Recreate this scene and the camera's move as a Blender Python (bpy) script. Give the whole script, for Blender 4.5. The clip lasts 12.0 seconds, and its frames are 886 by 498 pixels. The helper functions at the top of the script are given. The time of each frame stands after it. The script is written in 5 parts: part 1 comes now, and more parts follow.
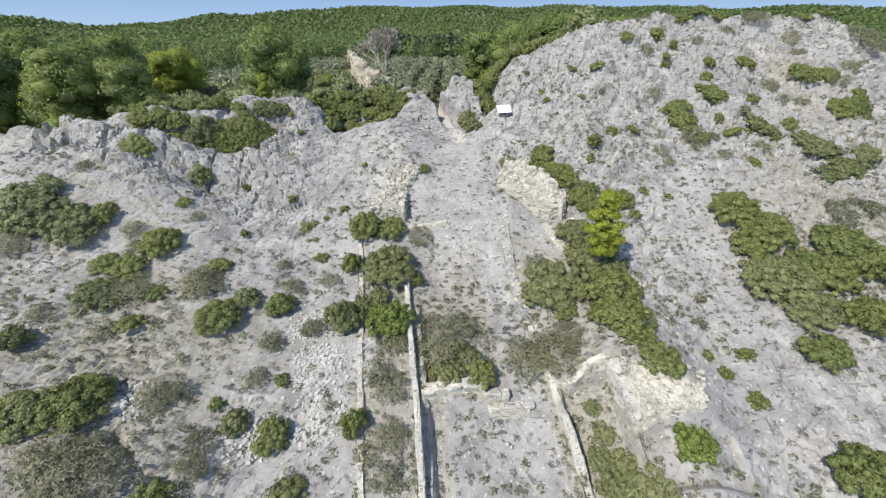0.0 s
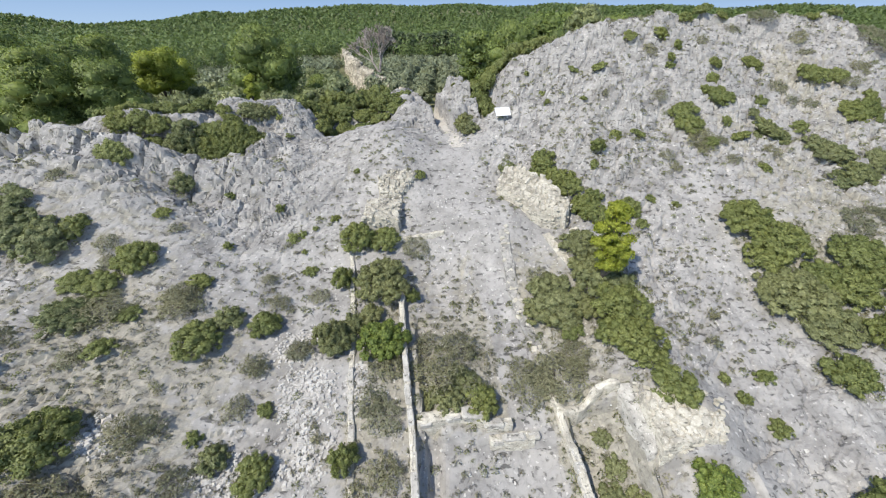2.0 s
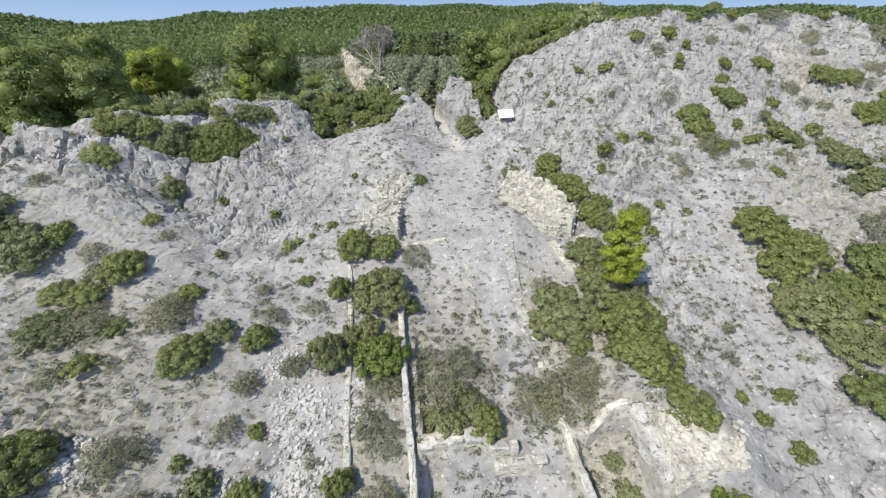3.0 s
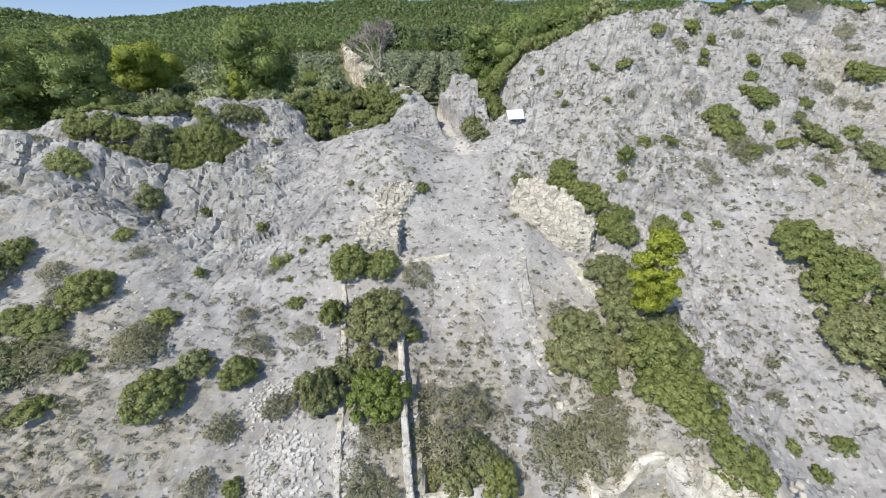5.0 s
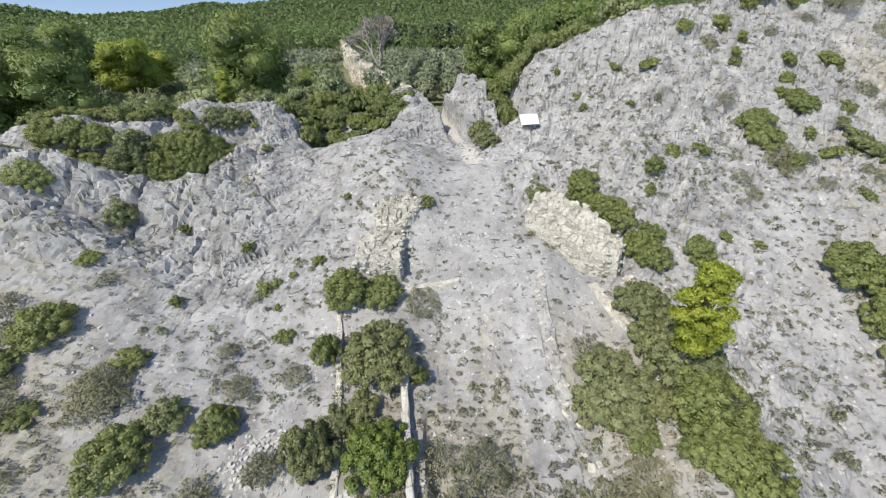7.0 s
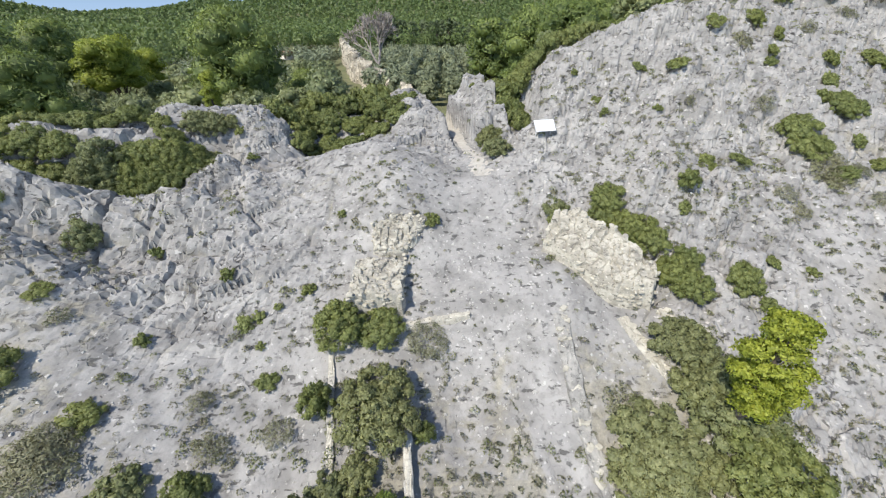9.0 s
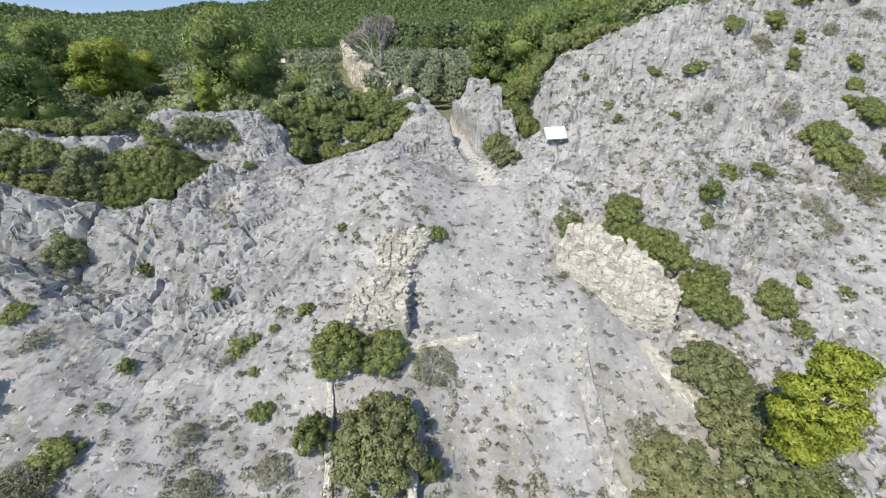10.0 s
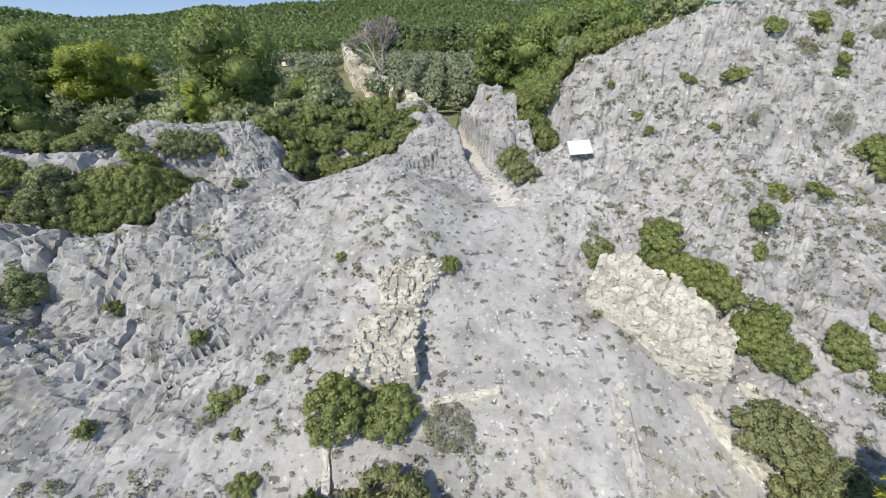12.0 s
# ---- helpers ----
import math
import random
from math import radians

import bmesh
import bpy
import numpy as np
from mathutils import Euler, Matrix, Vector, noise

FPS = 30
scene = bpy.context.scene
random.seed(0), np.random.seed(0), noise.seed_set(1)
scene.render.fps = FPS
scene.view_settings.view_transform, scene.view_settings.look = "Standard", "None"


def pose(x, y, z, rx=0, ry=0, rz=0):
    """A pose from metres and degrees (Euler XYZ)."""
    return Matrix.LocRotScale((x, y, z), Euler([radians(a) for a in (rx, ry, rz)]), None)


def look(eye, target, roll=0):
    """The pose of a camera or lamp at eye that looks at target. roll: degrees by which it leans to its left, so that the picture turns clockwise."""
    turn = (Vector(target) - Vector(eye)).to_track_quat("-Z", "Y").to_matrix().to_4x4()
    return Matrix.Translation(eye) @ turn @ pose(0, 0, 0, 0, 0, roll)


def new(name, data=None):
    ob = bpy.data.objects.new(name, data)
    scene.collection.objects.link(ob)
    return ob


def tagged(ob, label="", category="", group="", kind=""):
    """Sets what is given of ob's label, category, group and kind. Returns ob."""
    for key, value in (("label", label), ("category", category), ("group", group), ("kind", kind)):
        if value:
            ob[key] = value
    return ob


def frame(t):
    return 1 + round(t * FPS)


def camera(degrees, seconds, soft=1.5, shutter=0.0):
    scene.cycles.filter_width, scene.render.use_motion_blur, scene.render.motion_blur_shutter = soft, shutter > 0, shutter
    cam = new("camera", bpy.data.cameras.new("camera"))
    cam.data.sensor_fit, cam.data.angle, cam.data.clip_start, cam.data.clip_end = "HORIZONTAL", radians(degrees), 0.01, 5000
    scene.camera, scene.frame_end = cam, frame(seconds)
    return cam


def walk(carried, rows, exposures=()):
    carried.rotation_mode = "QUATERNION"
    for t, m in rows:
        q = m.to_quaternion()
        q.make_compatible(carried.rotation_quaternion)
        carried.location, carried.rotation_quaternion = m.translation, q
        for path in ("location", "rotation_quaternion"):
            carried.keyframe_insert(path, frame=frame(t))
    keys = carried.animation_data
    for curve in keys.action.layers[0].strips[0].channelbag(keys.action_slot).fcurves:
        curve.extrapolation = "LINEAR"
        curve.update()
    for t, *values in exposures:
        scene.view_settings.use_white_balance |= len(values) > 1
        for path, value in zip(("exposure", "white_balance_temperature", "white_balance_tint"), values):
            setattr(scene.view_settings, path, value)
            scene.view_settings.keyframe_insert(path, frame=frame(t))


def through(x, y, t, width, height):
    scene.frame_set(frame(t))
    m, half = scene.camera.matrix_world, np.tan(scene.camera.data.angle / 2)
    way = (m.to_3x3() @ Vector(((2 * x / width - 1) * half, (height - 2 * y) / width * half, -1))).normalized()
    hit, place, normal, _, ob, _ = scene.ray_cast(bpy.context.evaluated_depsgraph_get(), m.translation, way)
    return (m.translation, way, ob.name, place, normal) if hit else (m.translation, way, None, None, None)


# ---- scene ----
cam = camera(96.8, 12.0, 1.15)
METRES, EYE, TILT, LEAN, TURN = 18.0, 24.0, -28.0, 0.6, 0.0
ROWS = [
    (0.0, 0.0, 0.0, 0.0, 0.0, 0.0, -0.0),
    (0.5, -0.0003, 0.0173, 0.0099, -0.14, -0.05, 0.06),
    (1.0, -0.0012, 0.0422, 0.0229, -0.63, -0.03, 0.35),
    (1.5, -0.0018, 0.0677, 0.0377, -0.63, -0.15, 0.32),
    (2.0, -0.0027, 0.0969, 0.0551, -0.58, -0.16, 0.25),
    (2.5, -0.0043, 0.127, 0.0707, -0.54, -0.14, 0.22),
    (3.0, -0.0067, 0.1624, 0.0879, -0.57, -0.16, 0.2),
    (5.0, -0.0182, 0.3194, 0.1638, -0.44, -0.68, 0.09),
    (5.5, -0.0233, 0.3576, 0.1838, -0.4, -0.75, 0.04),
    (6.0, -0.0297, 0.4003, 0.2057, -0.39, -0.81, 0.02),
    (6.5, -0.0376, 0.44, 0.2272, -0.38, -0.95, 0.01),
    (7.0, -0.045, 0.4848, 0.2496, -0.47, -1.04, 0.03),
    (9.0, -0.0674, 0.6533, 0.3338, -0.55, -1.35, -0.0),
    (9.5, -0.0752, 0.6896, 0.3531, -0.53, -1.23, -0.02),
    (10.0, -0.0839, 0.7297, 0.374, -0.45, -1.05, -0.05),
    (10.5, -0.0924, 0.7666, 0.3928, -0.39, -0.88, -0.06),
    (11.0, -0.1007, 0.806, 0.4143, -0.37, -0.75, -0.06),
    (11.5, -0.108, 0.8425, 0.4335, -0.33, -0.7, -0.06),
    (12.0, -0.1154, 0.881, 0.4547, -0.29, -0.73, -0.04),
]
walk(cam, [(t, pose(0, 0, EYE, TILT, LEAN, TURN) @ pose(METRES * x, METRES * y, METRES * z, 90 + pitch, roll, yaw)) for t, x, y, z, yaw, pitch, roll in ROWS])

# ---- light ----
SUN_FROM = Vector((-0.50, -0.52, 0.86)).normalized()
world = bpy.data.worlds.new("sky")
scene.world = world
world.use_nodes = True
sky = world.node_tree.nodes.new("ShaderNodeTexSky")
sky.sky_type, sky.sun_disc = "NISHITA", False
sky.sun_elevation = math.asin(SUN_FROM.z)
sky.sun_rotation = math.atan2(SUN_FROM.x, SUN_FROM.y)
sky.air_density, sky.dust_density, sky.ozone_density = 1.0, 0.0, 1.0
sky.altitude = 2500
back = world.node_tree.nodes["Background"]
back.inputs["Strength"].default_value = 0.15
tone = world.node_tree.nodes.new("ShaderNodeHueSaturation")
tone.inputs["Saturation"].default_value = 0.90
world.node_tree.links.new(sky.outputs["Color"], tone.inputs["Color"])
world.node_tree.links.new(tone.outputs["Color"], back.inputs["Color"])
sun = new("sun", bpy.data.lights.new("sun", "SUN"))
sun.data.energy, sun.data.angle, sun.data.color = 3.3, radians(0.53), (1.0, 0.93, 0.81)
sun.matrix_world = look(SUN_FROM * 200, (0, 0, 0))
scene.view_settings.exposure = 0.93


# ---- materials ----
def shader(name):
    m = bpy.data.materials.new(name)
    m.use_nodes = True
    return m, m.node_tree.nodes, m.node_tree.links, m.node_tree.nodes["Principled BSDF"]


def noise_node(nodes, links, where, scale, detail=6, rough=0.6):
    n = nodes.new("ShaderNodeTexNoise")
    n.inputs["Scale"].default_value, n.inputs["Detail"].default_value, n.inputs["Roughness"].default_value = scale, detail, rough
    links.new(where, n.inputs["Vector"])
    return n.outputs["Fac"]


def ramp(nodes, links, fac, stops):
    n = nodes.new("ShaderNodeValToRGB")
    while len(n.color_ramp.elements) < len(stops):
        n.color_ramp.elements.new(0.5)
    for e, (at, c) in zip(n.color_ramp.elements, stops):
        e.position, e.color = at, (*c, 1) if len(c) == 3 else (c[0],) * 3 + (1,)
    links.new(fac, n.inputs["Fac"])
    return n.outputs["Color"]


def mix(nodes, links, fac, a, b, how="MIX"):
    n = nodes.new("ShaderNodeMix")
    n.data_type, n.blend_type = "RGBA", how
    for slot, v in ((0, fac), (6, a), (7, b)):
        if isinstance(v, bpy.types.NodeSocket):
            links.new(v, n.inputs[slot])
        elif isinstance(v, tuple):
            n.inputs[slot].default_value = (*v, 1)
        else:
            n.inputs[slot].default_value = v if slot == 0 else (v, v, v, 1)
    return n.outputs[2]


def bump(nodes, links, height, strength, distance, normal=None):
    n = nodes.new("ShaderNodeBump")
    n.inputs["Strength"].default_value, n.inputs["Distance"].default_value = strength, distance
    links.new(height, n.inputs["Height"])
    if normal:
        links.new(normal, n.inputs["Normal"])
    return n.outputs["Normal"]


def place(nodes, links, stretch=(1, 1, 1), turn=0.0):
    g = nodes.new("ShaderNodeNewGeometry")
    m = nodes.new("ShaderNodeMapping")
    m.inputs["Scale"].default_value, m.inputs["Rotation"].default_value = stretch, (0, 0, radians(turn))
    links.new(g.outputs["Position"], m.inputs["Vector"])
    return m.outputs["Vector"]


def cracks(n, k, where, scale, width, mask_at, mask_scale, seed):
    """Thin broken joints: cell edges that show only here and there."""
    warp = n.new("ShaderNodeVectorMath")
    warp.operation = "MULTIPLY_ADD"
    wn = n.new("ShaderNodeTexNoise")
    wn.inputs["Scale"].default_value, wn.inputs["Detail"].default_value = scale * 1.4, 4
    k.new(where, wn.inputs["Vector"])
    k.new(wn.outputs["Color"], warp.inputs[0])
    warp.inputs[1].default_value = (0.75 / scale,) * 3
    k.new(where, warp.inputs[2])
    v = n.new("ShaderNodeTexVoronoi")
    v.feature = "DISTANCE_TO_EDGE"
    v.inputs["Scale"].default_value = scale
    k.new(warp.outputs["Vector"], v.inputs["Vector"])
    line = ramp(n, k, v.outputs["Distance"], [(0.0, (1.0,)), (width * 0.5, (0.8,)), (width, (0.0,))])
    shift = n.new("ShaderNodeVectorMath")
    shift.inputs[1].default_value = (seed, seed * 2.0, seed * 3.0)
    k.new(where, shift.inputs[0])
    mask = ramp(n, k, noise_node(n, k, shift.outputs["Vector"], mask_scale, 5, 0.65), [(mask_at, (0.0,)), (mask_at + 0.07, (1.0,))])
    return mix(n, k, 1.0, line, mask, "MULTIPLY")


def limestone(name, pale, grey, blue, soil, soil_amount=0.5, scale=1.0, joints=0.50, by_lie=True):
    """Weathered limestone: pale faces under a thin grey crust, pits and broken cracks along the bedding, the shade
    under small ledges put into their dark colour, earth and dry grass in the hollows.
    """
    m, n, k, b = shader(name)
    p = place(n, k)
    slab = place(n, k, (1.0, 0.55, 1.5), 24)
    across = place(n, k, (0.6, 1.15, 1.6), -31)
    big = noise_node(n, k, p, 0.13, 4, 0.6)
    mid = noise_node(n, k, slab, 0.8 * scale, 6, 0.58)
    fine = noise_node(n, k, p, 3.2 * scale, 5, 0.62)
    stone = ramp(n, k, mid, [(0.38, grey), (0.50, blue), (0.62, pale)])
    stone = mix(n, k, ramp(n, k, big, [(0.42, (0.0,)), (0.58, (0.6,))]), stone, blue)
    stone = mix(n, k, 0.8, stone, ramp(n, k, fine, [(0.33, (0.66,)), (0.46, (0.95,)), (0.62, (1.0,))]), "MULTIPLY")
    crust = ramp(n, k, noise_node(n, k, across, 0.42 * scale, 7, 0.66), [(0.53, (0.0,)), (0.63, (0.55,))])
    stone = mix(n, k, crust, stone, tuple(0.82 * c for c in grey))
    specks = ramp(n, k, noise_node(n, k, p, 3.6 * scale, 3, 0.5), [(0.64, (0.0,)), (0.70, (0.7,))])
    stone = mix(n, k, specks, stone, tuple(min(0.8, 1.35 * c) for c in pale))
    # dark marks: the shade under small ledges, put into the colour
    shade_nicks = ramp(n, k, noise_node(n, k, across, 2.1 * scale, 4, 0.55), [(0.335, (0.85,)), (0.375, (0.0,))])
    stone = mix(n, k, shade_nicks, stone, tuple(0.36 * c for c in grey))
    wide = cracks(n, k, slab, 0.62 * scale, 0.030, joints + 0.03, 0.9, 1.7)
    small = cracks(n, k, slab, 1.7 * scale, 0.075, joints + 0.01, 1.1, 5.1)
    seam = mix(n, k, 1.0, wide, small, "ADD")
    if by_lie:
        lie_of = n.new("ShaderNodeAttribute")
        lie_of.attribute_name = "broken"
        seam = mix(n, k, 1.0, seam, ramp(n, k, lie_of.outputs["Fac"], [(0.0, (0.2,)), (0.8, (1.0,))]), "MULTIPLY")
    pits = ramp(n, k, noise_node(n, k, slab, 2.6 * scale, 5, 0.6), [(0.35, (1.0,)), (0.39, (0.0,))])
    # cracks and pits, darkened in colour to include the shade that lies in them
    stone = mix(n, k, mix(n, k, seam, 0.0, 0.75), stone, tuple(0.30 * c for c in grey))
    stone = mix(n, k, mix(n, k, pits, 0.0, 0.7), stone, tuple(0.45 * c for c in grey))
    near = n.new("ShaderNodeAttribute")
    near.attribute_name = "earth"
    patch = n.new("ShaderNodeMath")
    patch.operation = "MULTIPLY_ADD"
    k.new(noise_node(n, k, p, 1.1, 9, 0.72), patch.inputs[0])
    patch.inputs[1].default_value = 1.5
    less = n.new("ShaderNodeMath")
    less.operation = "ADD"
    k.new(near.outputs["Fac"], less.inputs[0])
    less.inputs[1].default_value = -1.15
    k.new(less.outputs["Value"], patch.inputs[2])
    earth = ramp(n, k, patch.outputs["Value"], [(0.08, (0.0,)), (0.34, (soil_amount,))])
    ground = ramp(n, k, noise_node(n, k, p, 2.6, 9, 0.8), [(0.30, tuple(0.40 * c for c in soil)), (0.48, soil), (0.70, tuple(1.7 * c for c in soil))])
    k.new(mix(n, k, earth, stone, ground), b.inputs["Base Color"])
    b.inputs["Roughness"].default_value = 0.92
    b.inputs["Specular IOR Level"].default_value = 0.2
    nb = bump(n, k, mid, 0.6, 0.14 / scale)
    nb = bump(n, k, pits, 0.6, -0.06 / scale, nb)
    nb = bump(n, k, shade_nicks, 0.7, -0.07 / scale, nb)
    nb = bump(n, k, seam, 0.8, -0.09 / scale, nb)
    nb = bump(n, k, fine, 0.45, 0.05 / scale, nb)
    k.new(nb, b.inputs["Normal"])
    return m


def leafy(name, dark, light, tip, through=0.25, patch=1.4):
    """Small leaves: each leaf its own shade, each plant its own tone, light passing through."""
    m, n, k, b = shader(name)
    g = n.new("ShaderNodeNewGeometry")
    o = n.new("ShaderNodeObjectInfo")
    c = ramp(n, k, g.outputs["Random Per Island"], [(0.0, dark), (0.55, light), (1.0, tip)])
    c = mix(n, k, 0.75, c, ramp(n, k, o.outputs["Random"], [(0.0, (0.72, 0.76, 0.70)), (0.5, (0.95, 0.95, 0.95)), (1.0, (1.0, 0.97, 0.82))]), "MULTIPLY")
    p = place(n, k)
    c = mix(n, k, 0.6, c, ramp(n, k, noise_node(n, k, p, patch, 3, 0.6), [(0.3, (0.55, 0.58, 0.55)), (0.7, (1.0, 1.0, 1.0))]), "MULTIPLY")
    k.new(c, b.inputs["Base Color"])
    b.inputs["Roughness"].default_value = 0.6
    t = n.new("ShaderNodeBsdfTranslucent")
    k.new(c, t.inputs["Color"])
    s = n.new("ShaderNodeMixShader")
    s.inputs["Fac"].default_value = through
    k.new(b.outputs["BSDF"], s.inputs[1])
    k.new(t.outputs["BSDF"], s.inputs[2])
    k.new(s.outputs["Shader"], n["Material Output"].inputs["Surface"])
    return m


def plain(name, a, b2, scale, rough, relief=0.3, depth=0.02, by_piece=0.0):
    m, n, k, b = shader(name)
    p = place(n, k)
    c = ramp(n, k, noise_node(n, k, p, scale, 7, 0.65), [(0.3, a), (0.7, b2)])
    if by_piece:
        o = n.new("ShaderNodeObjectInfo")
        c = mix(n, k, by_piece, c, ramp(n, k, o.outputs["Random"], [(0.0, (0.55, 0.53, 0.50)), (0.5, (0.85, 0.83, 0.78)), (1.0, (1.0, 0.98, 0.93))]), "MULTIPLY")
    k.new(c, b.inputs["Base Color"])
    b.inputs["Roughness"].default_value = rough
    k.new(bump(n, k, noise_node(n, k, p, scale * 5, 6, 0.7), relief, depth), b.inputs["Normal"])
    return m


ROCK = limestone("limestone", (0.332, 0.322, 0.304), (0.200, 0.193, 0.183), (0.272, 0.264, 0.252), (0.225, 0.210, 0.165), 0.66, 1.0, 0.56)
MASON = plain("rubble masonry", (0.34, 0.322, 0.27), (0.50, 0.475, 0.41), 2.2, 0.95, 0.6, 0.05, 0.45)
MORTAR = limestone("old rubble and lime", (0.45, 0.425, 0.365), (0.25, 0.233, 0.197), (0.36, 0.34, 0.288), (0.27, 0.24, 0.175), 0.0, 2.2, 0.85, False)
OLDWALL = limestone("weathered aqueduct masonry", (0.54, 0.485, 0.385), (0.19, 0.17, 0.13), (0.42, 0.38, 0.30), (0.2, 0.18, 0.13), 0.0, 0.45, 0.5, False)
CREAM = limestone("cream lime and rubble", (0.51, 0.485, 0.415), (0.30, 0.283, 0.24), (0.42, 0.395, 0.335), (0.27, 0.24, 0.175), 0.0, 2.6, 0.9, False)
ROCK_WALL = limestone("worn grey wall stone", (0.34, 0.328, 0.30), (0.20, 0.193, 0.178), (0.27, 0.262, 0.243), (0.2, 0.19, 0.15), 0.0, 2.0, 0.6, False)
SCREE = plain("broken pale limestone", (0.29, 0.28, 0.26), (0.48, 0.465, 0.435), 1.5, 0.95)
ASHLAR = limestone("pale worn stone", (0.44, 0.425, 0.385), (0.27, 0.26, 0.236), (0.36, 0.346, 0.315), (0.2, 0.19, 0.15), 0.0, 2.0, 0.9, False)
PLAIN = plain("meadow and woodland floor", (0.07, 0.085, 0.03), (0.17, 0.165, 0.08), 0.25, 1.0, 0.4, 0.3)
BARK = plain("bark", (0.06, 0.05, 0.04), (0.16, 0.13, 0.10), 6.0, 0.95, 0.6, 0.02)
DEADWOOD = plain("bare grey twigs", (0.20, 0.17, 0.15), (0.34, 0.30, 0.27), 3.0, 0.95)
LEAF = {
    "green": leafy("evergreen oak leaves", (0.147, 0.177, 0.053), (0.224, 0.257, 0.083), (0.326, 0.354, 0.124), 0.40),
    "olive": leafy("grey-green scrub leaves", (0.155, 0.170, 0.075), (0.232, 0.252, 0.110), (0.338, 0.351, 0.168), 0.38),
    "dry": leafy("dry heath twigs", (0.178, 0.178, 0.108), (0.259, 0.259, 0.162), (0.356, 0.351, 0.232), 0.40),
    "dark": leafy("dark juniper leaves", (0.129, 0.152, 0.066), (0.200, 0.226, 0.097), (0.300, 0.322, 0.143), 0.33),
    "sage": leafy("grey dry herbs", (0.178, 0.172, 0.113), (0.259, 0.251, 0.167), (0.356, 0.345, 0.241), 0.38),
    "bright": leafy("fresh green leaves", (0.099, 0.148, 0.032), (0.172, 0.234, 0.052), (0.271, 0.327, 0.082), 0.35),
    "pine": leafy("pine needles", (0.103, 0.144, 0.038), (0.174, 0.230, 0.055), (0.277, 0.337, 0.085), 0.38),
    "young pine": leafy("yellow-green pine needles", (0.187, 0.226, 0.024), (0.330, 0.380, 0.044), (0.440, 0.473, 0.077), 0.42),
    "holm": leafy("grey-green holm oak leaves", (0.144, 0.174, 0.082), (0.237, 0.271, 0.129), (0.356, 0.390, 0.195), 0.32),
    "olive tree": leafy("silver olive leaves", (0.144, 0.169, 0.098), (0.225, 0.256, 0.150), (0.331, 0.362, 0.225), 0.3, 0.35),
    "wood": leafy("far pine wood", (0.096, 0.139, 0.041), (0.139, 0.193, 0.055), (0.193, 0.252, 0.075), 0.35, 0.11),
    "conifer": leafy("dark conifer needles", (0.054, 0.078, 0.036), (0.102, 0.138, 0.060), (0.156, 0.192, 0.086), 0.2),
}
WHITE = plain("white printed panel", (0.78, 0.78, 0.78), (0.84, 0.84, 0.84), 0.8, 0.5, 0.0)
STEEL = plain("galvanised steel", (0.32, 0.33, 0.34), (0.45, 0.46, 0.47), 8.0, 0.5)
LIME = plain("white limewash", (0.68, 0.65, 0.60), (0.80, 0.77, 0.72), 1.0, 0.9)
TILE = plain("clay roof tiles", (0.30, 0.17, 0.11), (0.48, 0.30, 0.20), 1.5, 0.9)
DIRT = plain("trodden pale grit", (0.30, 0.28, 0.245), (0.42, 0.395, 0.35), 3.0, 0.95, 0.5, 0.02)


# ---- numbers for relief ----
def smooth(a, b, v):
    k = np.clip((v - a) / (b - a), 0, 1)
    return k * k * (3 - 2 * k)


def lattice(i, j, seed):
    v = np.sin(i * 127.1 + j * 311.7 + seed * 74.7) * 43758.5453
    return v - np.floor(v)


def value_noise(x, y, seed):
    i, j = np.floor(x), np.floor(y)
    u, v = x - i, y - j
    u, v = u * u * (3 - 2 * u), v * v * (3 - 2 * v)
    a, b = lattice(i, j, seed), lattice(i + 1, j, seed)
    c, d = lattice(i, j + 1, seed), lattice(i + 1, j + 1, seed)
    return (a * (1 - u) + b * u) * (1 - v) + (c * (1 - u) + d * u) * v - 0.5


def rough(x, y, size, octaves, seed):
    """Fractal noise in about -0.5 to 0.5, its largest lumps of that size."""
    total, amp = 0, 0.5
    for o in range(octaves):
        total = total + amp * 2 * value_noise(x / size * 2 ** o + 17.3 * o, y / size * 2 ** o - 9.1 * o, seed + o)
        amp *= 0.5
    return total


def blocks(x, y, size, seed):
    """Broken stone: cells with a height and a tilt of their own. Gives the height and the nearness to a joint, 0 to 1."""
    u, v = x / size, y / size
    i, j = np.floor(u), np.floor(v)
    near, second = np.full(u.shape, 9.0), np.full(u.shape, 9.0)
    height = np.zeros(u.shape)
    for a in (-1, 0, 1):
        for b in (-1, 0, 1):
            p, q = i + a, j + b
            cx, cy = p + lattice(p, q, seed), q + lattice(p, q, seed + 5)
            d = np.hypot(u - cx, v - cy)
            own = lattice(p, q, seed + 9) - 0.5 + (u - cx) * (lattice(p, q, seed + 13) - 0.5) + (v - cy) * (lattice(p, q, seed + 17) - 0.5)
            closer = d < near
            second = np.where(closer, near, np.minimum(second, d))
            height = np.where(closer, own, height)
            near = np.where(closer, d, near)
    return height, 1 - smooth(0.0, 0.16, second - near)


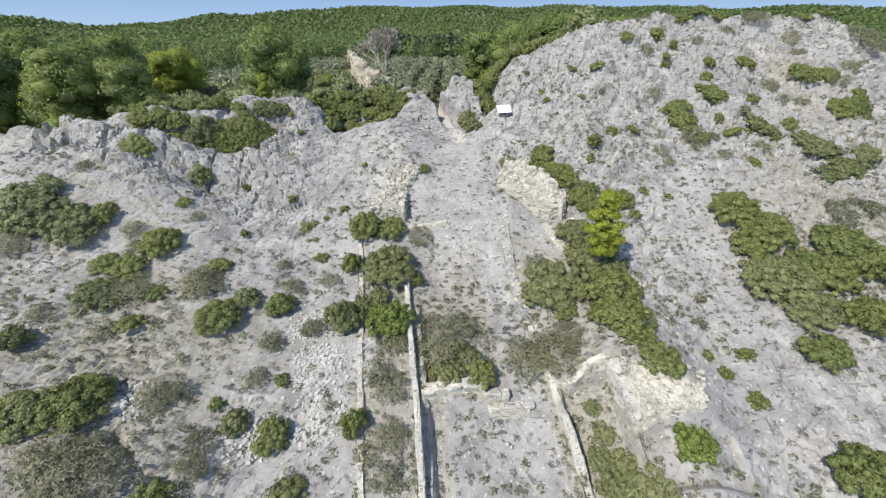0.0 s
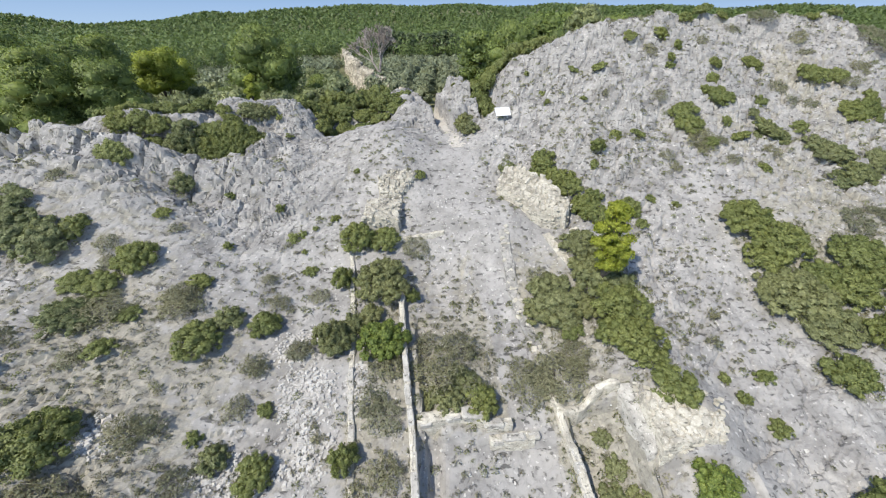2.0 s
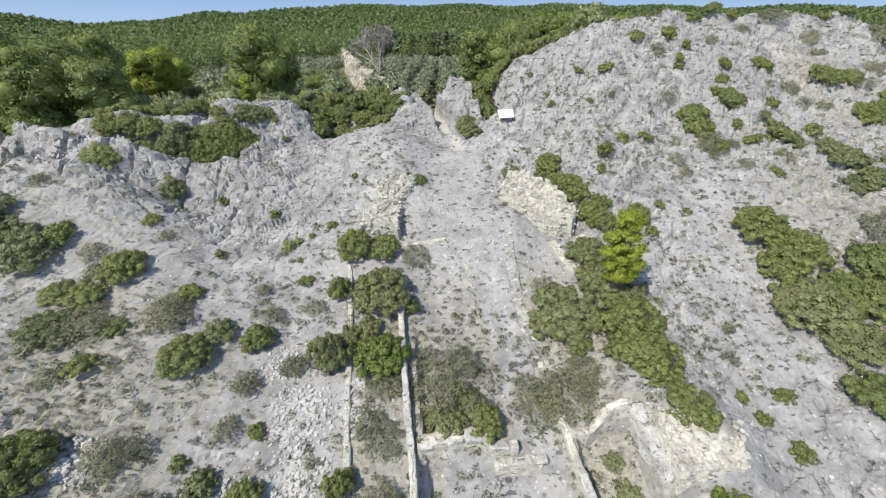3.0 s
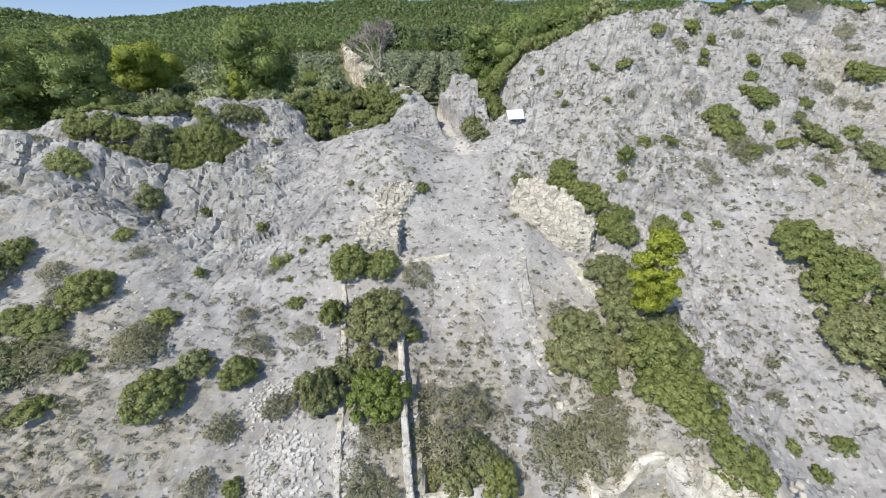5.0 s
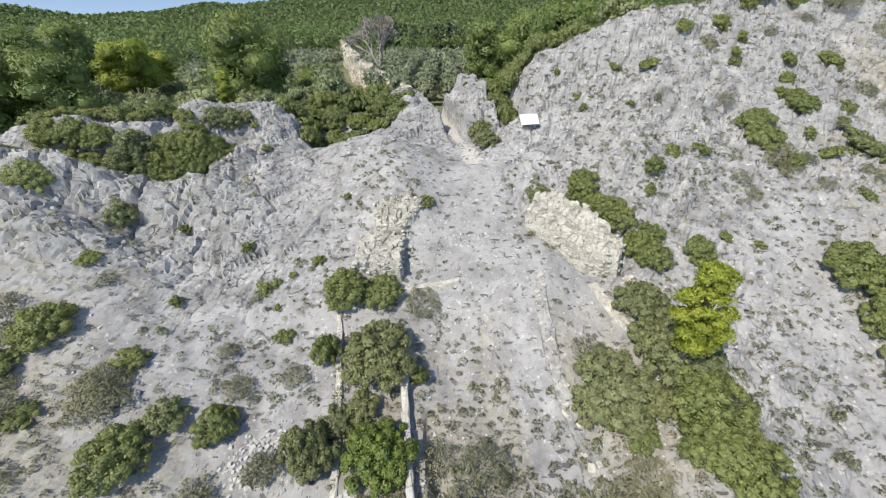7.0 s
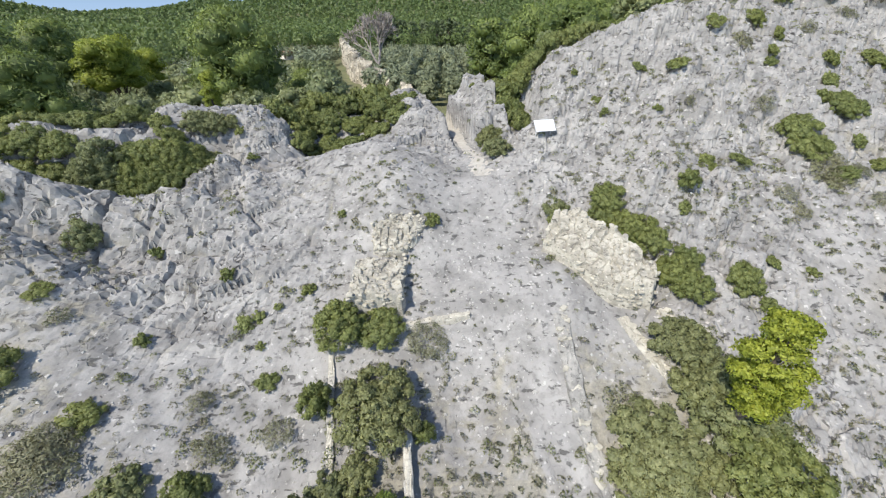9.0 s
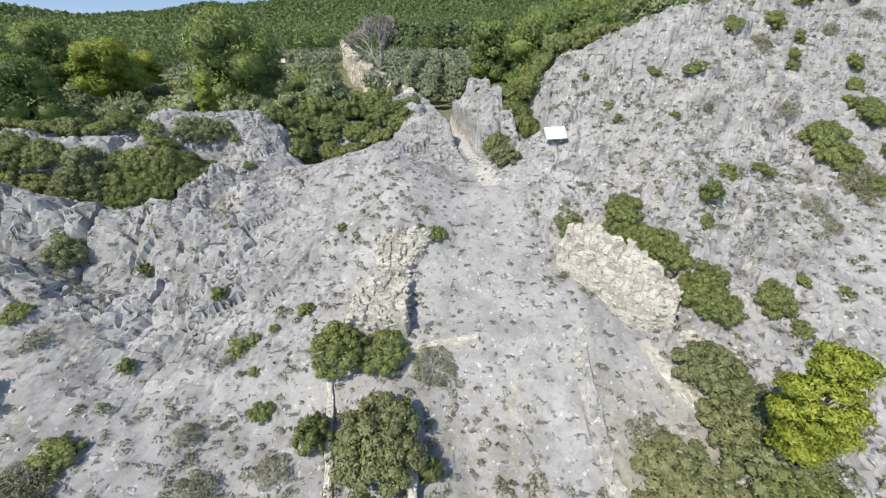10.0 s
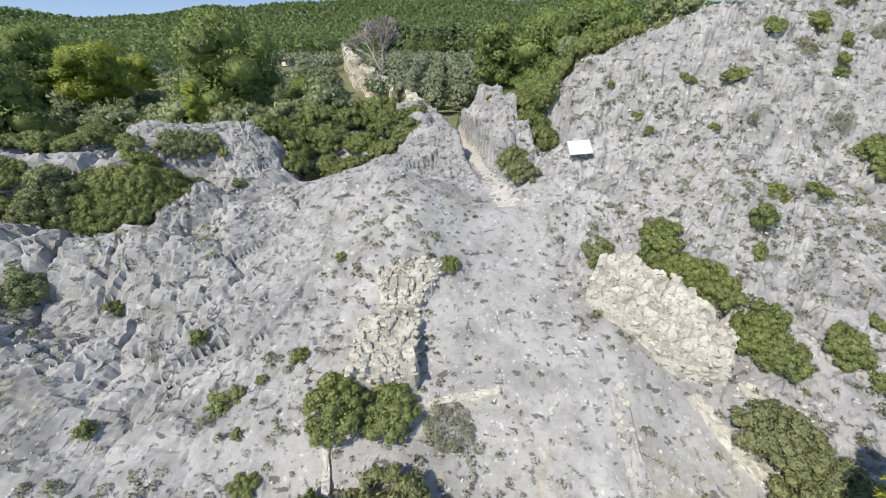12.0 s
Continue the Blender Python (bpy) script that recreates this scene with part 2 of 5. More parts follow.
# ---- the lie of the land: swells (x, y, height, reach across, reach along) ----
REAR = [
    (4, 72, -1.24, 15, 3), (28, 70, -1.68, 15, 4), (6, 66, -3.43, 30, 6), (28, 58, 3.76, 11, 6),
    (18, 54, 1.7, 4, 4), (54, 52, 9.26, 30, 8), (-30, 50, -3.12, 6, 8), (24, 50, 1.79, 4, 3),
    (-40, 48, -2.72, 6, 8), (0, 48, -4.06, 6, 11), (14, 48, 10.19, 30, 20), (14, 48, 2.36, 8, 3),
    (36, 48, 2.13, 4, 4),
]
CREST = [
    (-10, 46, -1.47, 3, 3), (-2, 46, 2.01, 3, 3), (8, 46, 0.93, 3, 3), (-14, 44, 2.46, 3, 3),
    (-20, 42, 2.82, 4, 4), (10, 40, -1.78, 6, 4), (52, 38, 4.59, 15, 8),
]
SLOPE = [
    (-4, 36, 1.48, 3, 4), (-30, 32, 8.6, 15, 20), (-18, 32, -0.83, 4, 3), (2, 32, 0.64, 3, 4),
    (8, 32, -1.2, 3, 6), (-52, 30, 2.56, 15, 4), (-16, 28, -0.97, 4, 3), (30, 28, 0.99, 8, 4),
    (-52, 26, 1.66, 3, 15), (-48, 26, 5.58, 8, 20), (0, 26, -1.44, 3, 3), (48, 26, 2.42, 11, 6),
    (-24, 24, -1.26, 6, 4), (8, 24, 0.38, 30, 3),
]
FOOT = [
    (-28, 20, -0.76, 3, 4), (-16, 20, 0.54, 4, 4), (-2, 18, 1.19, 11, 3), (16, 18, -0.77, 3, 11),
    (30, 18, 1.94, 30, 11), (12, 14, 1.67, 3, 6), (-20, 10, 2.23, 20, 8), (-10, 10, -1.05, 3, 6),
    (-2, 10, -0.55, 6, 3), (54, 4, 1.54, 11, 11), (-52, 0, 3.82, 20, 8), (26, 0, -1.16, 30, 6),
]

SHELVES = [
    (-17, 45, 0.7, 4, 2),
    (5.6, 31, 0.8, 2.2, 2.2),
    (24, 48, 0.49, 4.5, 6), (34, 46, -1.85, 7, 6), (10, 44, -1.21, 3, 4), (14, 42, 1.73, 11, 2.5),
    (-14, 42, -1.34, 3, 2.5), (-18, 40, -1.92, 4.5, 2.5), (-4, 40, 1.28, 7, 4), (32, 40, -0.95, 3, 6),
    (20, 38, -0.65, 3, 4), (-16, 36, 1.52, 3, 2.5), (12, 36, 0.94, 3, 2.5), (16, 36, -0.61, 3, 2.5),
    (-20, 36, 0.36, 3, 2.5), (4, 34, -0.78, 4.5, 2.5), (8, 32, -0.64, 11, 2.5), (-20, 32, -0.9, 3, 2.5),
    (2, 28, 0.5, 7, 2.5), (-18, 28, 0.36, 3, 4), (-10, 26, -0.49, 3, 2.5), (20, 24, -0.72, 3, 4),
    (-14, 18, -0.34, 11, 6), (16, 18, 0.41, 4.5, 6), (4, 16, -0.58, 3, 6), (0, 16, 0.33, 3, 6),
]


def cutting(x, y, z):
    """The crest falls off behind its edge; the channel is cut through it between a tall block of rock and a low bank."""
    edge = np.interp(x, [4, 9, 16, 23, 32, 60], [47, 46.6, 48, 51, 51, 51])
    top = np.interp(x, [4, 9, 16, 18.2, 23, 26.3, 31.7, 37.3, 41.2, 44, 47.2, 50.3, 60], [20.2, 23.0, 24.8, 25.4, 25.9, 26.2, 26.9, 26.8, 26.4, 25.9, 24.4, 22.7, 18])
    z = z + (np.maximum(z, top - 0.75 * abs(edge - y)) - z) * smooth(22, 27, x) * smooth(72, 60, x)
    z = np.where((x > 4) & (y > edge), np.minimum(z, np.maximum(top - 0.28 * (y - edge), 11.5)), z)
    a = y - (36.8 + 0.12 * (x + 22))
    step = smooth(-30, -27, x) * smooth(-12.5, -15, x)
    z = z - 1.6 * np.exp(-(((x + 12.0) / 3.0) ** 2) - ((y - 44.5) / 2.8) ** 2)
    return z + step * (0.5 * np.exp(-(((a - 1.6) / 1.3) ** 2)) - 1.8 * np.exp(-(((a + 1.2) / 1.25) ** 2)))


def notch(x, y, z):
    """The channel cut through the crest: a sheer block of rock on its east side, a bushy gully behind that, a low broken bank on its west side."""
    e = x - (1.0 - (y - 42) * 0.19 - 0.07 * np.maximum(y - 46.5, 0))
    east = x - (1.0 - (y - 42) * 0.19)
    wave = 0.35 * rough(x, y, 2.2, 3, 181)
    gully = smooth(3.3, 3.7, east + 0.5 * wave) * smooth(5.9, 4.8, east + wave) * smooth(42.0, 43.5, y) * smooth(58, 54, y)
    z = z + (np.minimum(z, 16.3 + 0.34 * (y - 43)) - z) * gully
    step = blocks(x * 1.1 + 0.4 * wave, y * 0.7, 1.5, 185)[0]
    front = smooth(43.2, 44.8, y + wave - 0.5 * (e - 2))
    block = smooth(0.80, 1.0, e + 0.3 * wave) * smooth(3.75, 3.45, east + 0.5 * wave) * front * smooth(54, 52.5, y)
    upper = smooth(47.4, 48.2, y + wave) * smooth(1.6, 2.0, east + 0.5 * wave)
    z = z + (np.maximum(z, 17.9 + 0.15 * (east - 1) + 0.05 * (y - 45) + 1.0 * upper + 0.25 * step) - z) * block
    bank = smooth(-0.7, -1.2, e + 0.5 * wave) * smooth(-6, -3.2, e) * smooth(44.6, 46.2, y + wave) * smooth(56, 54, y)
    z = z + (np.maximum(z, 17.8 - 0.16 * (e + 1)) - z) * bank
    cut = smooth(1.0, 0.72, abs(e)) * smooth(40, 44, y) * smooth(66, 62, y)
    return z + (np.minimum(z, 15.7 + 0.05 * (y - 42)) - z) * cut


def off_line(x, y, line):
    """The distance from a line of points in the plan."""
    best = np.full(np.shape(x), 1e9)
    for (ax, ay), (bx, by) in zip(line[:-1], line[1:]):
        t = np.clip(((x - ax) * (bx - ax) + (y - ay) * (by - ay)) / ((bx - ax) ** 2 + (by - ay) ** 2), 0, 1)
        best = np.minimum(best, np.hypot(x - ax - t * (bx - ax), y - ay - t * (by - ay)))
    return best


def trench(x, y, z):
    """The bushy trench between the front ridge of the west crest and the outcrop behind it."""
    deep = off_line(x, y, [(-33, 34.4), (-27, 35.9), (-23.5, 36.5), (-20, 36.6), (-18, 37.2), (-17.1, 38.8), (-16.6, 40.6)])
    rim = off_line(x, y, [(-33, 32.4), (-27, 34.0), (-23.5, 34.7), (-20, 35.0), (-17.4, 35.6), (-15.8, 37.6), (-15.0, 40.6), (-14.4, 42.6)])
    return z - 1.0 * np.exp(-((deep / 1.0) ** 2)) + 0.40 * np.exp(-((rim / 0.9) ** 2))


def rooms(x, y, z):
    """The sunken floors between the mill's walls."""
    def sunk(x0, x1, y0, y1):
        return smooth(x0 - 0.25, x0 + 0.1, x) * smooth(x1 + 0.25, x1 - 0.1, x) * smooth(y0 - 0.6, y0, y) * smooth(y1 + 0.2, y1 - 0.15, y)
    lean = 0.11 * (y - 15)
    z = z - 0.75 * sunk(6.75, 9.25, 9, 16.35) - 0.35 * sunk(-1.2, 5.9, 9, 15.0) - 0.45 * sunk(9.8, 14.2, 11, 13.2)
    drop = x - (-0.95 - lean)
    return z - 0.6 * smooth(-0.1, 0.15, drop) * smooth(0.95, 0.45, drop) * smooth(9, 10, y) * smooth(23, 20.5, y)


def hills(x, y):
    """The plain behind and the wooded hills at its end."""
    far = np.hypot(x, y)
    az = np.arctan2(x, np.maximum(y, 1))
    crest = np.interp(az, [-0.95, -0.77, -0.66, -0.54, -0.47, -0.40, -0.22, 0.09, 0.33, 0.75, 1.0], [50, 54, 40, 48, 72, 66, 88, 90, 82, 54, 50]) + 2.5 * np.sin(az * 31)
    rise = smooth(380, 1500, far) * crest + smooth(150, 420, far) * 3
    return np.where(y > 60, rise, rise * 0) * smooth(60, 160, y)


def lie(x, y):
    x, y = np.asarray(x, float), np.asarray(y, float)
    z = 3.0 + 8 / (1 + np.exp(-np.clip((y - 28) / 7, -50, 50)))
    for cx, cy, h, rx, ry in REAR + CREST + SLOPE + FOOT:
        z = z + h * np.exp(-((x - cx) / rx) ** 2 - ((y - cy) / ry) ** 2)
    z = cutting(x, y, z) + hills(x, y)
    for cx, cy, h, rx, ry in SHELVES:
        z = z + h * np.exp(-((x - cx) / rx) ** 2 - ((y - cy) / ry) ** 2)
    return rooms(x, y, trench(x, y, notch(x, y, z)))


def broken(x, y):
    """How blocky the rock lies: the cliff of the west crest and the top of the east hill are broken, the worn slabs between are smooth."""
    k = 0.30 + 0.9 * rough(x, y, 11, 3, 3)
    k = k + 0.55 * smooth(-9, -16, x) * smooth(25, 31, y) + 0.5 * smooth(9, 16, x) * smooth(30, 38, y)
    k = k + 0.45 * smooth(40, 44, y)
    k = k + 0.05 * smooth(-8, -13, x) * smooth(26, 20, y) + 0.3 * smooth(24, 29, x)
    k = k - 0.35 * smooth(9, 6, abs(x - 1.5)) * smooth(36, 30, y)
    return np.clip(k, 0.05, 0.95)


def relief(x, y, base=None):
    """The rock's own relief on top of the lie of the land, and the nearness to its joints."""
    s, c = math.sin(radians(28)), math.cos(radians(28))
    wx, wy = x + 0.4 * rough(x, y, 2.5, 2, 21), y + 0.4 * rough(x, y, 2.5, 2, 31)
    u, v = c * wx + s * wy, (-s * wx + c * wy) * 1.9
    h1, j1 = blocks(u, v, 2.6, 40)
    h2, j2 = blocks(u + 3, v, 1.0, 60)
    h3, j3 = blocks(wx, wy * 1.4, 0.45, 80)
    k = broken(x, y)
    cliff = smooth(-16, -20, x) * smooth(29, 30.5, y) * smooth(36.5, 34.5, y)
    z = k * (0.62 * h1 + 0.30 * h2 + 0.06 * h3 - 0.32 * j1 - 0.20 * j2 - 0.04 * j3) + 0.13 * rough(x, y, 3.0, 3, 90)
    z = z + 0.7 * rough(x * 0.7, y, 7, 2, 95) * smooth(0.3, 0.9, k)
    crag = 0.5 - abs(2.2 * rough(u, v, 1.5, 3, 97))
    patchy = smooth(-0.15, 0.2, rough(x, y, 6, 3, 99) + 0.35 * (k - 0.3))
    z = z + (0.05 + 0.04 * k) * crag * patchy + 0.02 * rough(x, y, 0.4, 1, 98)
    bed = (lie(x, y) if base is None else base) / 0.85 + 0.10 * x + 1.3 * rough(x, y, 5, 2, 101)
    bed = bed - np.floor(bed)
    z = z + 0.55 * np.clip(k - 0.1, 0, 0.8) * (smooth(0.0, 0.35, bed) - bed) * smooth(-0.25, 0.1, rough(x, y, 7, 3, 103))
    face = (y - 32.4 - 0.35 * rough(x, y, 3, 2, 76)) / 1.1
    z = z + cliff * (1.3 * face * np.exp(-face * face) - 0.8 * smooth(0.09, 0.0, abs(rough(x, y * 0.3, 1.7, 3, 77))))
    calm = (1 - 0.15 * smooth(0.3, 1.0, x + (y - 42) * 0.19 - 1) * smooth(6.5, 5.5, x + (y - 42) * 0.19 - 1) * smooth(43, 45, y)) * (1 - 0.9 * smooth(1.6, 1.1, abs(x - (1.0 - (y - 42) * 0.19))) * smooth(40, 43, y))
    fade = calm * smooth(110, 60, y) * smooth(130, 70, abs(x))
    return z * fade, np.maximum(j1, j2 * 0.7) * fade, k


def earth_at(x, y, joints, k):
    e = 0.30 + 0.55 * rough(x, y, 9, 4, 120) + 0.25 * joints
    e = e + 0.28 * smooth(-4, -14, x) * smooth(27, 19, y)
    e = e + 0.30 * smooth(22, 30, x) * smooth(36, 24, y) - 0.15 * smooth(10, 14, x) * smooth(24, 20, x)
    mill = smooth(-6, -4.5, x) * smooth(10.5, 9, x) * smooth(28.5, 26, y)
    lane = smooth(1.3, 0.8, abs(x - (4.1 - (y - 20) * 0.1)))
    e = e - 0.45 * smooth(-1.6, -0.8, x) * smooth(6.4, 5.4, x) * smooth(16, 14.8, y)
    e = e + mill * (0.34 - 0.16 * smooth(21, 24, y) - 0.5 * lane)
    e = e - 0.25 * smooth(27, 30, y) * smooth(9, 5, abs(x - 1))
    return np.clip(e, 0, 1.1)


def heights(x, y):
    base = lie(x, y)
    return base + relief(x, y, base)[0]


GRID_X, GRID_Y = np.arange(-62, 62, 0.12), np.arange(6, 70, 0.12)
GRID_Z = heights(*np.meshgrid(GRID_X, GRID_Y))


def at(x, y):
    """The ground's height at one place, from a fine table near the slope."""
    u, v = (float(x) - GRID_X[0]) / 0.12, (float(y) - GRID_Y[0]) / 0.12
    i, j = int(u), int(v)
    if u < 0 or v < 0 or i > len(GRID_X) - 2 or j > len(GRID_Y) - 2:
        return float(heights(np.array([float(x)]), np.array([float(y)]))[0])
    u, v = u - i, v - j
    low = GRID_Z[j, i] * (1 - u) + GRID_Z[j, i + 1] * u
    return float(low * (1 - v) + (GRID_Z[j + 1, i] * (1 - u) + GRID_Z[j + 1, i + 1] * u) * v)


# ---- parts and things ----
def mesh_of(name, verts, faces, material, flat=True):
    me = bpy.data.meshes.new(name)
    me.from_pydata(verts, [], faces)
    me.materials.append(material)
    if not flat:
        me.polygons.foreach_set("use_smooth", [True] * len(me.polygons))
    me.update()
    return me


def part(name, bm, material, parent, label=""):
    me = bpy.data.meshes.new(name)
    bm.to_mesh(me)
    bm.free()
    me.materials.append(material)
    ob = new(name, me)
    ob.parent = parent
    return tagged(ob, label)


def thing(name, m, label, category, group="", kind=""):
    ob = new(name)
    ob.empty_display_size = 0.2
    ob.matrix_world = m
    return tagged(ob, label, category, group, kind)


# ---- ground: one sheet from the foot of the slope to the horizon ----
def graded(lo, hi, step, far_lo, far_hi, grow=1.13):
    core = list(np.arange(lo, hi, step))
    up, down, s = [core[-1]], [core[0]], step
    while up[-1] < far_hi:
        s *= grow
        up.append(up[-1] + s)
    s = step
    while down[-1] > far_lo:
        s *= grow
        down.append(down[-1] - s)
    return np.array(down[:0:-1] + core + up[1:])


def make_ground():
    xs, ys = graded(-31, 44, 0.15, -2600, 2600), graded(8, 60, 0.15, -120, 4200)
    gx, gy = np.meshgrid(xs, ys)
    x, y = gx.ravel(), gy.ravel()
    base = lie(x, y)
    r, joints, k = relief(x, y, base)
    z = base + r
    far = np.hypot(x, y)
    z = z + smooth(300, 700, far) * (4.5 * rough(x, y, 14, 2, 150) + 9 * rough(x, y, 220, 3, 160))
    nx, ny = len(xs), len(ys)
    idx = np.arange(nx * ny).reshape(ny, nx)
    quads = np.stack([idx[:-1, :-1], idx[:-1, 1:], idx[1:, 1:], idx[1:, :-1]], -1).reshape(-1, 4)
    me = bpy.data.meshes.new("ground")
    me.vertices.add(len(x))
    me.vertices.foreach_set("co", np.stack([x, y, z], 1).ravel())
    me.loops.add(quads.size)
    me.loops.foreach_set("vertex_index", quads.ravel())
    me.polygons.add(len(quads))
    me.polygons.foreach_set("loop_start", np.arange(0, quads.size, 4))
    me.polygons.foreach_set("loop_total", np.full(len(quads), 4))
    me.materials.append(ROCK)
    me.materials.append(PLAIN)
    cx, cy = x[quads[:, 0]], y[quads[:, 0]]
    edge = 59 + 5 * rough(cx, cy, 8, 3, 170)
    wood = (cy > edge) | (abs(cx) > 75 + 8 * rough(cx, cy, 10, 3, 171))
    me.polygons.foreach_set("material_index", wood.astype(int))
    me.polygons.foreach_set("use_smooth", far.reshape(ny, nx)[:-1, :-1].ravel() > 300)
    me.update(calc_edges=True)
    layer = me.attributes.new("earth", "FLOAT", "POINT")
    layer.data.foreach_set("value", earth_at(x, y, joints, k))
    layer = me.attributes.new("broken", "FLOAT", "POINT")
    layer.data.foreach_set("value", np.clip((k - 0.12) / 0.55, 0, 1))
    me.validate()
    tagged(new("ground", me), "bare grey limestone hillside with patches of dry earth", "rock hillside", kind="structure")


make_ground()


def sky_backdrop():
    """The clear blue sky low over the northern hills."""
    m, n, k, b = shader("clear low sky")
    g = n.new("ShaderNodeNewGeometry")
    s = n.new("ShaderNodeSeparateXYZ")
    k.new(g.outputs["Position"], s.inputs[0])
    r = n.new("ShaderNodeMapRange")
    r.inputs["From Min"].default_value, r.inputs["From Max"].default_value = 100, 600
    k.new(s.outputs["Z"], r.inputs["Value"])
    e = n.new("ShaderNodeEmission")
    k.new(ramp(n, k, r.outputs["Result"], [(0.0, (0.235, 0.325, 0.445)), (1.0, (0.11, 0.20, 0.37))]), e.inputs["Color"])
    k.new(e.outputs["Emission"], n["Material Output"].inputs["Surface"])
    verts, faces, count = [], [], 48
    for i in range(count + 1):
        t = -1.25 + 2.5 * i / count
        for z in (-80, 260, 700):
            verts.append((4300 * math.sin(t), 4300 * math.cos(t), z))
    for i in range(count):
        for j in (0, 1):
            v = 3 * i + j
            faces.append((v, v + 3, v + 4, v + 1))
    tagged(new("sky_backdrop", mesh_of("sky_backdrop", verts, faces, m)), "clear pale blue sky low over distant hills", "sky", kind="structure")


sky_backdrop()


# ---- leaves ----
def core_ball():
    bm = bmesh.new()
    bmesh.ops.create_icosphere(bm, subdivisions=1, radius=1.0)
    verts = np.array([v.co[:] for v in bm.verts])
    faces = np.array([[v.index for v in f.verts] for f in bm.faces])
    bm.free()
    return verts, faces


def leaf_cloud(lobes, count, size, rng, lean=0.38, long=1.5, core=0.0):
    """Verts and faces of small leaves on lobes (x, y, z, radius across, radius up); core: the size of the dense twiggy heart of each lobe."""
    weights = np.array([l[3] ** 2 for l in lobes])
    pick = rng.choice(len(lobes), count, p=weights / weights.sum())
    l = np.array(lobes)[pick]
    d = rng.normal(size=(count, 3))
    d /= np.linalg.norm(d, axis=1)[:, None]
    d[:, 2] = np.where(d[:, 2] < -0.35, -d[:, 2], d[:, 2])
    depth = rng.uniform(0.6, 1.06, count) ** 0.6 + np.where(rng.uniform(0, 1, count) < 0.10, rng.uniform(0.05, 0.3, count), 0)
    centre = l[:, :3] + d * np.stack([l[:, 3], l[:, 3], l[:, 4]], 1) * depth[:, None]
    up = d * (1 - lean) + rng.normal(size=(count, 3)) * lean
    up /= np.linalg.norm(up, axis=1)[:, None]
    side = np.cross(up, rng.normal(size=(count, 3)))
    side /= np.linalg.norm(side, axis=1)[:, None]
    ahead = np.cross(up, side)
    s = size * rng.uniform(0.6, 1.3, count)[:, None]
    a = centre - ahead * s * long * 0.4 + side * s * 0.62
    b = centre - ahead * s * long * 0.4 - side * s * 0.62
    c = centre + ahead * s * long * 0.9 - up * s * 0.15
    verts = np.stack([a, c, b], 1).reshape(-1, 3)
    faces = np.arange(count * 3).reshape(-1, 3)
    heart = np.average(np.array(lobes)[:, :3], axis=0, weights=weights)
    whole = centre - heart
    whole /= np.linalg.norm(whole, axis=1)[:, None] + 1e-6
    soft = d * 0.25 + whole * 0.30 + up * 0.55 + np.array([0, 0, 0.1])
    soft = np.repeat(soft / np.linalg.norm(soft, axis=1)[:, None], 3, 0)
    if not core:
        return verts, faces, soft
    ball, sides = core_ball()
    inner = np.array([ball * np.array([q[3], q[3], q[4]]) * core * rng.uniform(0.9, 1.1, (len(ball), 1)) + np.array(q[:3]) for q in lobes])
    more = sides[None] + (len(verts) + np.arange(len(lobes)) * len(ball))[:, None, None]
    return np.r_[verts, inner.reshape(-1, 3)], np.r_[faces, more.reshape(-1, 3)], np.r_[soft, np.tile(ball, (len(lobes), 1))]


def quick_mesh(name, verts, faces, material, soft=None):
    me = bpy.data.meshes.new(name)
    verts, faces = np.asarray(verts, float), np.asarray(faces, int)
    w = faces.shape[1]
    me.vertices.add(len(verts))
    me.vertices.foreach_set("co", verts.ravel())
    me.loops.add(faces.size)
    me.loops.foreach_set("vertex_index", faces.ravel())
    me.polygons.add(len(faces))
    me.polygons.foreach_set("loop_start", np.arange(0, faces.size, w))
    me.polygons.foreach_set("loop_total", np.full(len(faces), w))
    me.materials.append(material)
    me.polygons.foreach_set("use_smooth", np.full(len(faces), soft is not None))
    me.update(calc_edges=True)
    if soft is not None:
        me.normals_split_custom_set_from_vertices(soft.tolist())
    return me


def limb(bm, a, b, r0, r1, sides=6):
    a, b = Vector(a), Vector(b)
    q = (b - a).to_track_quat("Z", "Y")
    rings = []
    for p, r in ((a, r0), (b, r1)):
        rings.append([bm.verts.new(p + q @ Vector((r * math.cos(i * 2 * math.pi / sides), r * math.sin(i * 2 * math.pi / sides), 0))) for i in range(sides)])
    for i in range(sides):
        j = (i + 1) % sides
        bm.faces.new((rings[0][i], rings[0][j], rings[1][j], rings[1][i]))
    bm.faces.new(rings[1])


# ---- shrubs ----
SHRUB_LABELS = {
    "green": "rounded evergreen kermes oak shrub on bare limestone",
    "olive": "grey-green scrubby shrub with dense small leaves",
    "dry": "low dry brownish heath shrub on stony ground",
    "dark": "dark green juniper shrub with ragged outline",
    "bright": "fresh bright green leafy shrub beside masonry",
}


